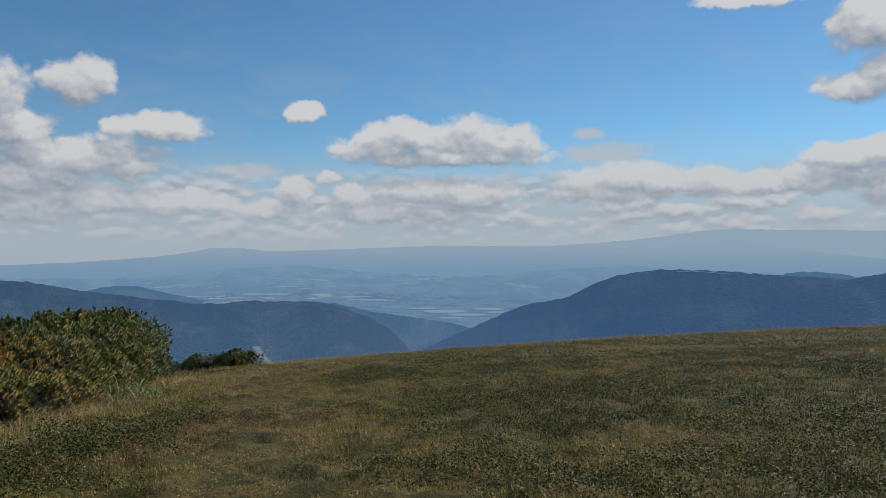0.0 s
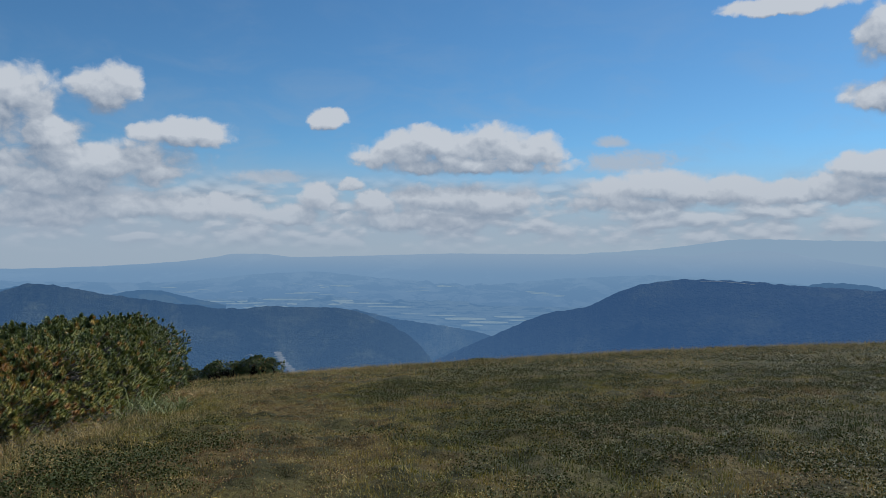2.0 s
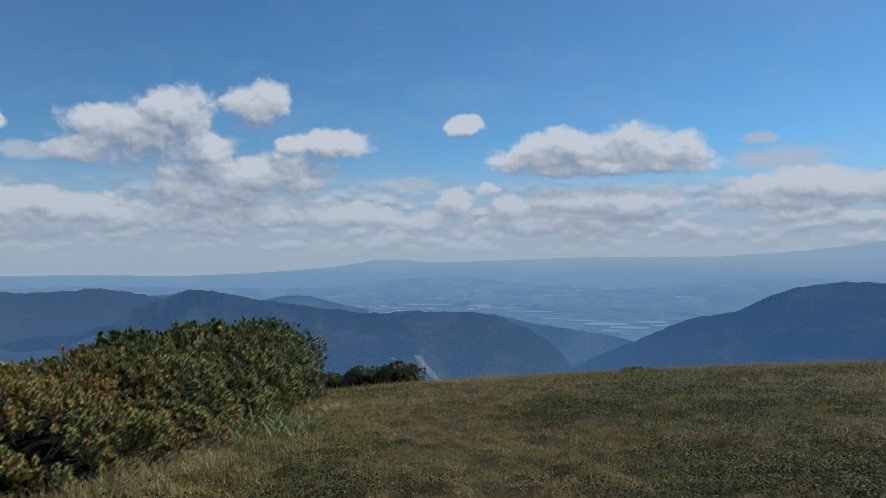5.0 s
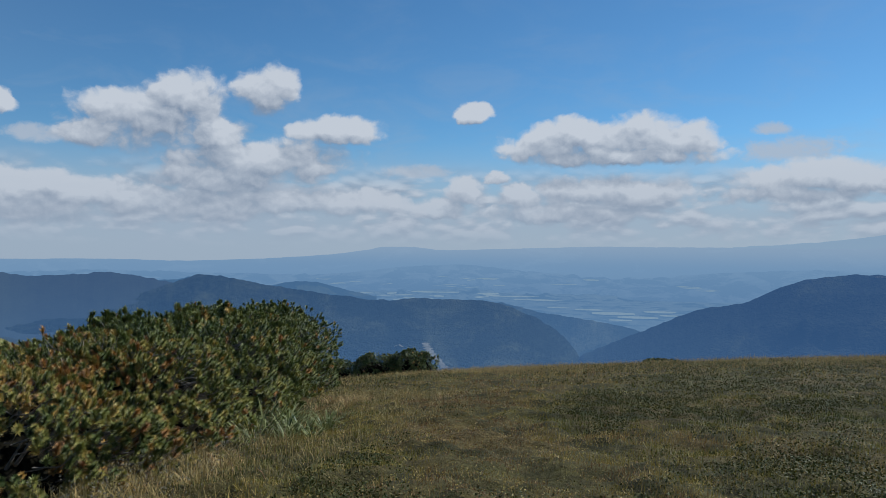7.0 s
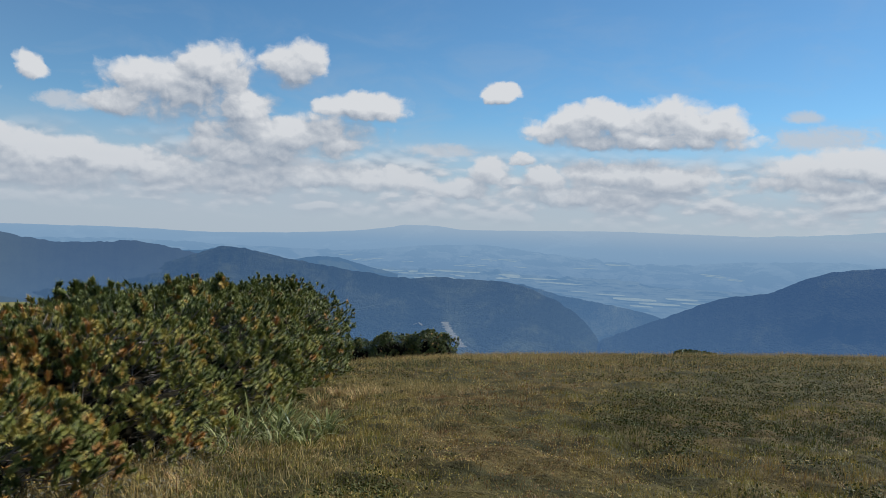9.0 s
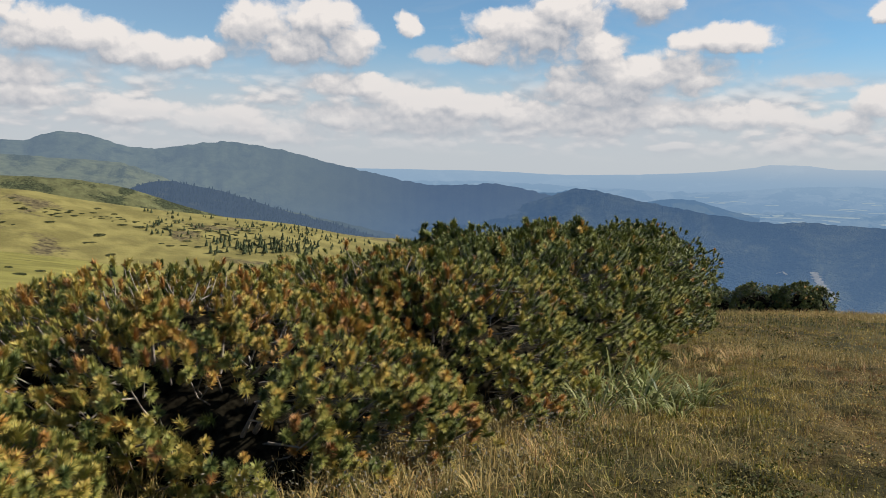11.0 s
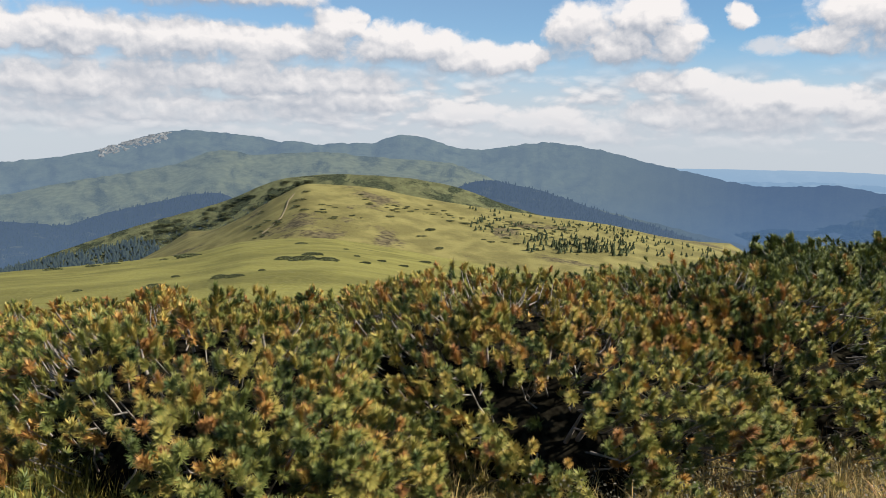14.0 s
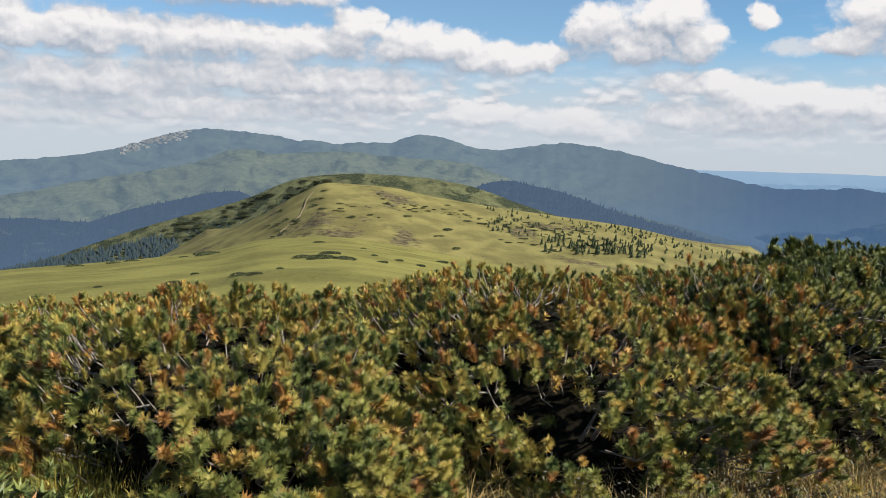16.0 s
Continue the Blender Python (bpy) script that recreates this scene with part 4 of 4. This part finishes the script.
def bilberry(name, label, x, y, rng, size, mat, tone, high=0.10):
    """Low leafy cushions: small oval leaves at all angles."""
    per = 9
    n = len(x) * per
    cx, cy = np.repeat(x, per) + rng.normal(0, 0.05, n), np.repeat(y, per) + rng.normal(0, 0.05, n)
    cz = ground_z(cx, cy) + rng.uniform(0.005, high, n)
    R = frames_along(rng.normal(0, 0.6, (n, 3)) + [0, 0, 0.9], rng)
    leaf = np.array([(-0.5, 0, 0), (0, -0.3, 0.06), (0.5, 0, 0), (0, 0.3, 0.06)]) * size
    V = np.einsum("nij,mj->nmi", R, leaf) * rng.uniform(0.7, 1.3, n)[:, None, None] + np.stack([cx, cy, cz], -1)[:, None]
    me = mesh_from(name, V.reshape(-1, 3), np.arange(n * 4).reshape(-1, 4), mat, False)
    put_values(me, "tone", np.repeat(np.clip(rng.normal(0, 0.2, n) + np.repeat(tone, per), 0, 1), 4))
    return tagged(new(name, me), label, "plants", kind="stuff")


x, y = scatter(g, 62000, -5, 11, 3.6, 18)
inside = (np.abs(x + 1.5) < 0.72 * (y + 3.0)) & (x > -3.8) & (berry_cover(x, y) + g.normal(0, 0.05, len(x)) > 0.52)
bilberry("bilberry", "low dark green bilberry cushions in the turf", x[inside], y[inside], g, 0.024, BERRY, np.full(inside.sum(), 0.40))
x, y = scatter(g, 36000, -16, 30, 18, 42)
inside = (np.abs(x + 0.5) < 0.66 * y) & (berry_cover(x, y) + g.normal(0, 0.04, len(x)) - 0.12 * step(24, 34, y) > 0.53)
bilberry("bilberry", "dark bilberry and heather towards the brow", x[inside], y[inside], g, 0.034, BERRY, np.full(inside.sum(), 0.5))
x, y = scatter(g, 10000, -6, 11, 3.6, 18)
inside = np.abs(x + 1.5) < 0.72 * (y + 3.0)
x, y = x[inside], y[inside]
bilberry("turf_herbs", "small green and yellowed herb leaves in the turf", x, y, g, 0.017, BLADES, np.clip(dryness(x, y) * 0.8 - 0.15, 0, 1), 0.05)
x, y = scatter(g, 6500, -16, 26, 17, 40)
inside = np.abs(x + 0.5) < 0.66 * y
x, y = x[inside], y[inside]
bilberry("turf_herbs", "green and rusty herb leaves towards the brow", x, y, g, 0.032, BLADES, np.clip(dryness(x, y) * 0.85 - 0.12, 0, 1), 0.07)
x, y = scatter(g, 4200, -5.3, -2.2, 4.2, 8.4)
inside = (np.abs(x + 3.9 + 0.25 * (6.2 - y)) < 0.75 + 0.5 * (fbm(x * 1.3, y * 1.3, 97, 3) - 0.5)) & (fbm(x * 2.0, y * 2.0, 98, 2) + g.normal(0, 0.08, len(x)) > 0.36)
bilberry("bilberry", "dark leafy bilberry and herbs beside the thicket", x[inside], y[inside], g, 0.027, BERRY, np.full(inside.sum(), 0.22), 0.26)
# grey withered herbs
x, y = scatter(g, 5200, -6.4, -4.1, 7.6, 12.6)
inside = g.random(len(x)) < np.exp(-((x + 5.15 + 0.1 * (y - 10.5)) / 0.5) ** 2) * step(0.40, 0.58, fbm(x * 1.5, y * 1.5, 95, 3))
x, y = x[inside], y[inside]
few = slice(0, None, 3)
bilberry("withered_herbs", "pale grey withered herbs beside the pines", x[few], y[few], g, 0.018, HERB, np.full(len(x[few]), 0.5), 0.26)
x, y = np.repeat(x, 5) + g.normal(0, 0.07, 5 * len(x)), np.repeat(y, 5) + g.normal(0, 0.07, 5 * len(y))
blades("withered_stalks", "pale straw-coloured curled stalks beside the pines", x, y, 0.0, g.uniform(0.08, 0.26, len(x)), g.uniform(0.004, 0.007, len(x)), 1.6, np.clip(g.normal(0.5, 0.25, len(x)), 0, 1), STRAW, g, 3)
for spot in ((0.85, 41.3, 0.85, 0.6, 0.24), (12.4, 39.0, 1.1, 0.7, 0.22)):
    dwarf_pine(spot, [], np.random.default_rng(170 + int(spot[1])), "flat dark dwarf pine cushion on the brow", shoots=420, leaders=0, wide=1.6, browning=0.0, light=0.06, group="dwarf pines at the edge")


# ---- things on the far slopes ----
def spruce_mesh(rng, height=5.0):
    """A narrow spruce: trunk below, a crown of drooping tiers with ragged rims."""
    v, f, n = [], [], 0
    tiers = 6
    for t in range(tiers):
        z0 = height * (0.12 + 0.80 * t / tiers)
        z1 = z0 + height * 0.30 * (1 - 0.35 * t / tiers)
        r = height * 0.20 * (1 - t / tiers) ** 0.8 + 0.08
        m = 9
        a = np.linspace(0, 2 * np.pi, m, endpoint=False) + rng.random()
        rad = r * rng.uniform(0.6, 1.15, m)
        rim = np.stack([rad * np.cos(a), rad * np.sin(a), z0 + rng.normal(0, 0.04 * height, m) * 0.6], -1)
        v.append(np.concatenate([rim, [[0, 0, min(z1, height)]]]))
        f += [(n + i, n + (i + 1) % m, n + m) for i in range(m)]
        n += m + 1
    crown = (np.concatenate(v), np.array(f))
    trunk = tube([(0, 0, -0.3), (0, 0, height * 0.5), (0, 0, height * 0.95)], [height * 0.022, height * 0.016, 0.01], 5)
    return crown, trunk


SPRUCE = distance_material("distance_spruce", (0.07, 0.095, 0.05), (0.11, 0.13, 0.06), 0.4, (0, 0, 0), 0.0, 0.3)
SOIL = plain("trodden_soil", (0.13, 0.105, 0.058), 0.95, 0.25, 0.5)
MAT_LEAF = leafy("dwarf_pine_mat", [(0.0, (0.085, 0.105, 0.05)), (0.6, (0.14, 0.165, 0.07)), (1.0, (0.22, 0.22, 0.09))], 0.6, 0.1, 0.2)

h = np.random.default_rng(500)
spruces = []
for i in range(4):
    (cv, cf), (tv, tf) = spruce_mesh(h)
    root = tagged(new("spruce"), "small dark spruce standing alone on the meadow hill", "tree", "spruces on the meadow hill")
    child("crown", mesh_from("crown", cv, cf, SPRUCE, False), root)
    child("trunk", mesh_from("trunk", tv, tf, BARK), root)
    spruces.append(root)
put = 0
while put < 260:
    b = h.uniform(42.5, 60.0)
    top = np.interp(b, [42, 46, 50, 55.2, 60.1], [-6.7, -6.1, -5.3, -4.75, -4.2])
    angle = top - h.random() ** 1.3 * np.interp(b, [42, 48, 52, 60], [0.5, 1.5, 2.2, 1.6])
    if h.random() > step(0.42, 0.6, fbm(np.array(b * 0.35), np.array(angle * 1.2), 9, 2)) * 0.8 + 0.2:
        continue
    p = on_hill("meadow_hill", b, angle)
    pose_at = Matrix.Translation(p) @ Matrix.Rotation(h.random() * 6.28, 4, "Z") @ Matrix.Diagonal((1.6, 1.6, 0.85, 1.0)) @ Matrix.Scale(h.uniform(0.3, 0.8), 4)
    if put < 4:
        spruces[put].matrix_world = pose_at
    else:
        t = copy_thing(spruces[put % 4], Matrix())
        t.matrix_world = pose_at
    put += 1


# spruces with haze painted in as blue emission, stronger on the farther wood
SPRUCE_MID = distance_material("hazed_spruce_slope", (0.04, 0.058, 0.035), (0.07, 0.09, 0.045), 0.4, (0.105, 0.165, 0.235), 0.42, 0.3)
SPRUCE_FAR = distance_material("hazed_cloud_shade_spruce", (0.04, 0.06, 0.03), (0.06, 0.08, 0.035), 0.3, (0.11, 0.178, 0.285), 0.76, 0.3)


def forest(name, label, on, bearings, angles, count, height, rng, mat):
    """Dense spruce wood on a slope, joined."""
    (cv, cf), _ = spruce_mesh(np.random.default_rng(9), 1.0)
    ps = []
    while len(ps) < count:
        b = rng.uniform(*bearings)
        lo, hi = angles(b)
        if hi > lo:
            ps.append(on_hill(on, b, rng.uniform(lo, hi)))
    ps = np.array(ps)
    size = height * rng.uniform(0.6, 1.2, count)
    V = cv[None] * size[:, None, None] + ps[:, None]
    F = (cf[None] + np.arange(count)[:, None, None] * len(cv)).reshape(-1, 3)
    return tagged(new(name, mesh_from(name, V.reshape(-1, 3), F, mat, False)), label, "forest", kind="stuff")


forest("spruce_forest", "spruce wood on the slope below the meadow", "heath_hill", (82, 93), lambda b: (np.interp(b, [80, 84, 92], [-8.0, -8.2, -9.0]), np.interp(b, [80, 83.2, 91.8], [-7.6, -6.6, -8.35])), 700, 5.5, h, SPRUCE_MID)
# spruces in the same painted cloud shade as the two slopes below them
forest("spruce_forest", "dense spruce wood tinted like the cloud-shaded slope", "cloud_shade_slope_west", (76.4, 93), lambda b: (np.interp(b, [76, 78, 84, 93], [-5.6, -5.2, -7.6, -8.6]), np.interp(b, [76, 77.8, 79.5, 82, 85.5, 88, 91.5, 93], [-4.9, -3.4, -3.45, -4.0, -4.8, -5.5, -5.2, -5.25])), 1500, 5.0, h, SPRUCE_FAR)
forest("spruce_forest", "dense spruce wood tinted like the cloud-shaded lower slope", "cloud_shade_slope_north", (43, 61), lambda b: (np.interp(b, [43, 51, 58.8, 61], [-7.2, -5.2, -3.4, -3.6]), np.interp(b, [42, 45, 48, 51, 54, 56.5, 58.8, 60.5, 62], [-6.6, -5.6, -4.8, -4.0, -3.1, -2.5, -2.2, -2.6, -3.4])), 1100, 5.0, h, SPRUCE_FAR)
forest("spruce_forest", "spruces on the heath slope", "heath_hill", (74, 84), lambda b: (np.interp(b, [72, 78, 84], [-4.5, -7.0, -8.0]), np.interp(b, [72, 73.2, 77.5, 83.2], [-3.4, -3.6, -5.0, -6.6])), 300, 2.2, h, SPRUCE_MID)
forest("spruce_wood", "clump of spruces on the lower meadow hill", "meadow_hill", (48, 56), lambda b: (-7.4, -6.3), 90, 5.0, h, SPRUCE)


def pine_mat(rng, label):
    """A low mat of dwarf pine, 1 m in radius: a bumpy cushion of needle tufts."""
    n = 240
    t, q = rng.random(n) * 2 * np.pi, np.sqrt(rng.random(n))
    edge = 0.75 + 0.5 * fbm(np.cos(t) * 1.6 + rng.random() * 50, np.sin(t) * 1.6, 3, 3)
    P = np.stack([q * edge * np.cos(t), q * edge * np.sin(t), 0.20 * (1 - q ** 3) * rng.uniform(0.6, 1.1, n)], -1)
    R = frames_along(rng.normal(0, 0.5, (n, 3)) + [0, 0, 1], rng)
    shape = np.array([(-0.09, 0, 0), (0.09, 0, 0), (0.0, 0.02, 0.16), (0, -0.09, 0), (0, 0.09, 0), (0.02, 0, 0.15), (-0.11, 0.03, 0.03), (0.11, -0.03, 0.03), (0, 0.13, 0.05)])
    V = (np.einsum("nij,mj->nmi", R, shape) + P[:, None]).reshape(-1, 3)
    me = mesh_from("pine_mat", V, np.arange(len(V)).reshape(-1, 3), MAT_LEAF, False)
    put_values(me, "tone", np.repeat(rng.random(n), 9))
    return me


mats = [pine_mat(h, "") for i in range(4)]


def lay_mat(on, b, e, width, deep):
    p = on_hill(on, b, e)
    ob = new("dwarf_pine_mat", mats[h.integers(0, 4)])
    ob.matrix_world = Matrix.Translation(p) @ Matrix.Rotation(radians(b), 4, "Z") @ Matrix.Diagonal((width, deep, width * 0.45 + 0.2, 1))
    tagged(ob, "dark flat mat of dwarf pine on the meadow", "shrub", "dwarf pine mats on the meadow")


for b, e, w in ((80.0, -7.85, 2.8), (81.6, -8.0, 0.9), (82.2, -9.9, 2.4), (77.8, -9.35, 2.0), (76.8, -9.3, 1.6), (73.3, -8.1, 2.2), (72.0, -8.15, 3.0), (70.4, -8.2, 2.4), (71.4, -7.8, 2.0), (67.6, -8.4, 1.2), (66.4, -8.25, 1.0), (80.9, -9.2, 0.8), (87.2, -9.9, 0.8), (88.6, -8.42, 1.6), (86.2, -8.3, 1.3), (85.0, -8.2, 1.4), (72.2, -7.0, 1.2), (64.8, -8.6, 1.1), (63.2, -8.3, 1.3), (69.0, -7.4, 0.6), (68.2, -7.9, 0.7), (75.0, -8.9, 0.7)):
    far_off = (on_hill("meadow_slope", b, e) - Vector(END)).length
    lay_mat("meadow_slope", b, e, w * far_off * 0.0062, w * far_off * 0.009)
for i in range(110):
    b = h.uniform(52, 76)
    top = np.interp(b, [50, 55.2, 60.1, 63.9, 67.6, 71.6, 73.6, 76.5], [-5.3, -4.7, -4.15, -3.6, -2.95, -2.8, -3.6, -5.3])
    e = top - 0.15 - h.random() * np.interp(b, [52, 60, 68, 72, 76], [2.2, 3.3, 3.2, 3.0, 1.6])
    if h.random() < 0.25 + 0.75 * step(0.45, 0.6, fbm(np.array(b * 0.5), np.array(e * 1.3), 19, 2)) + (0.5 if b > 72.6 else 0):
        lay_mat("meadow_hill", b, e, h.uniform(0.8, 3.6), h.uniform(1.5, 5.0))

for i in range(110):
    b = h.uniform(71.5, 83)
    top = np.interp(b, [71, 73.2, 77.5, 83.2], [-2.2, -2.4, -4.05, -5.7])
    e = top - 0.12 - h.random() * np.interp(b, [71, 76, 83], [0.6, 2.6, 1.9])
    lay_mat("heath_hill", b, e, h.uniform(2.0, 6.0), h.uniform(4.0, 11.0))
for i in range(70):     # a dark diagonal band across the hill
    b = h.uniform(50, 68)
    e = np.interp(b, [50, 60, 68], [-6.6, -5.1, -3.9]) + h.normal(0, 0.16)
    lay_mat("meadow_hill", b, e, h.uniform(0.8, 2.8), h.uniform(1.5, 4.0))


def ribbon(name, label, on, way, width, mat, lift, category):
    """A narrow strip of bare ground on a slope."""
    ps = [on_hill(on, b, e) for b, e in way]
    fine = []
    for p, q in zip(ps, ps[1:]):
        fine += [p.lerp(q, t / 8) for t in range(8)]
    fine.append(ps[-1])
    V = []
    for i, p in enumerate(fine):
        d = fine[min(i + 1, len(fine) - 1)] - fine[max(i - 1, 0)]
        s = Vector((d.y, -d.x, 0)).normalized() * width * (0.5 + 0.2 * math.sin(i * 1.7) + 0.12 * math.sin(i * 4.1))
        V += [p + s + Vector((0, 0, lift - 0.6)), p + Vector((0, 0, lift)), p - s + Vector((0, 0, lift - 0.6))]
    return tagged(new(name, mesh_from(name, [tuple(v) for v in V], grid_faces(len(fine), 3), mat)), label, category, kind="structure")


ribbon("footpath", "pale worn footpath climbing the meadow hill", "meadow_hill", [(75.0, -6.3), (74.2, -5.7), (73.6, -5.1), (73.3, -4.5), (73.1, -3.9), (72.7, -3.45)], 1.0, SOIL, 0.7, "path")
# pale stone colour under painted haze, a blue emission
m_scree = distance_material("hazed_scree", (0.34, 0.32, 0.29), (0.44, 0.42, 0.38), 0.5, (0.24, 0.32, 0.43), 0.60, 0.02)
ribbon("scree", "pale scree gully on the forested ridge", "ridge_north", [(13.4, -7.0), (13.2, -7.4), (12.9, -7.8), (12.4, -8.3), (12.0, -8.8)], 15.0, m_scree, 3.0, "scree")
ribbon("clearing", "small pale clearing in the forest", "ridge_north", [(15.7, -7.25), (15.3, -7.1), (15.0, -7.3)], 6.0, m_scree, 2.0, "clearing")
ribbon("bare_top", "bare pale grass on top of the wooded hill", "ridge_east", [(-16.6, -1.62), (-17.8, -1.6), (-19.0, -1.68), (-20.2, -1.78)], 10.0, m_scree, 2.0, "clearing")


def boulders(name, label, on, spots, size, rng):
    """Pale outcrops: small angular blocks, joined."""
    V, F, n = [], [], 0
    cube = np.array([(x, y, z) for x in (-1, 1) for y in (-1, 1) for z in (-1, 1)], float)
    quads = np.array([(0, 1, 3, 2), (4, 6, 7, 5), (0, 4, 5, 1), (2, 3, 7, 6), (0, 2, 6, 4), (1, 5, 7, 3)])
    for b, e in spots:
        p = on_hill(on, b, e)
        s = size * rng.uniform(0.4, 1.3)
        V.append((cube * rng.uniform(0.6, 1.3, (8, 3)) * [s, s, s * 0.6]) + np.array(p))
        F.append(quads + n)
        n += 8
    return tagged(new(name, mesh_from(name, np.concatenate(V), np.concatenate(F), ROCK_FAR, False)), label, "rocks", kind="stuff")


# rock colour with blue-grey haze painted over it as emission
ROCK_FAR = distance_material("hazed_rock", (0.42, 0.41, 0.39), (0.55, 0.54, 0.50), 0.5, (0.22, 0.28, 0.34), 0.6, 0.02)
spots = []
for i in range(170):
    b = h.uniform(81.0, 85.6)
    top = np.interp(b, [81, 82.2, 85.4, 86], [0.74, 0.52, -0.45, -0.65])
    spots.append((b, top - 0.02 - 0.55 * h.random() ** 2.0))
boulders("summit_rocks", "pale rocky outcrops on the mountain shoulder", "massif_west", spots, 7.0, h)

# field colours mostly covered by painted haze, a pale blue emission
m_field = distance_material("hazed_fields", (0.62, 0.66, 0.42), (0.85, 0.82, 0.62), 0.5, (0.36, 0.54, 0.69), 0.87, 0.02, 0.0)


def field(b0, b1, e, tall, on="valley_rolls"):
    """A pale field lying on the valley's rolling ground, with an uneven outline."""
    V = []
    for t in np.linspace(0, 1, 9):
        if on == "ground":
            b, half = radians(b0 + (b1 - b0) * t), tall * (0.45 + 0.55 * math.sin(math.pi * t) ** 0.5)
            for f in (-1.0, 0.0, 1.0):
                r = 227.6 / math.tan(radians(-e - f * half))
                V.append((-r * math.sin(b), r * math.cos(b), -226.0))
            continue
        mid = e + 0.02 * math.sin(4 * t + b0)
        half = tall * (0.35 + 0.65 * math.sin(math.pi * t) ** 0.5) * (1 + 0.3 * math.sin(9 * t + 3 * b0))
        for f in (-1.0, 0.0, 1.0):
            V.append(tuple(on_hill(on, b0 + (b1 - b0) * t, mid + f * half) + Vector((0, 0, 2.5))))
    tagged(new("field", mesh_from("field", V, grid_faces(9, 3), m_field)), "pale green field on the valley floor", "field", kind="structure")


for spot in ((1.8, -1.2, -4.2, 0.06), (0.6, -3.4, -4.5, 0.09), (-1.6, -5.2, -4.75, 0.08), (-3.0, -5.6, -4.35, 0.06), (3.4, 1.2, -3.95, 0.05), (9.0, 5.2, -3.5, 0.04), (14.5, 11.0, -3.25, 0.05), (20.0, 16.4, -3.35, 0.04), (17.0, 14.2, -3.5, 0.04), (7.0, 3.5, -3.75, 0.05)):
    field(*spot)
for i in range(46):
    b = h.uniform(9.0, 27.0) if i < 26 else h.uniform(-5.5, 3.5)
    wide = h.uniform(0.5, 1.8)
    field(b, b - wide, h.uniform(-4.1, -3.3) if i < 26 else h.uniform(-4.9, -3.9), h.uniform(0.02, 0.07))
for spot in ((1.4, -1.6, -4.55, 0.10), (-0.4, -3.2, -4.78, 0.08), (-2.2, -4.4, -4.36, 0.07), (2.6, 0.6, -4.32, 0.05), (0.2, -1.4, -5.0, 0.05), (-3.3, -4.6, -4.6, 0.05), (4.6, 3.0, -4.22, 0.03)):
    field(*spot, on="ground")
for i in range(24):
    b = h.uniform(-6.0, 25.0)
    field(b, b - h.uniform(0.6, 2.0), h.uniform(-2.9, -2.1), h.uniform(0.012, 0.03), "far_foothills")
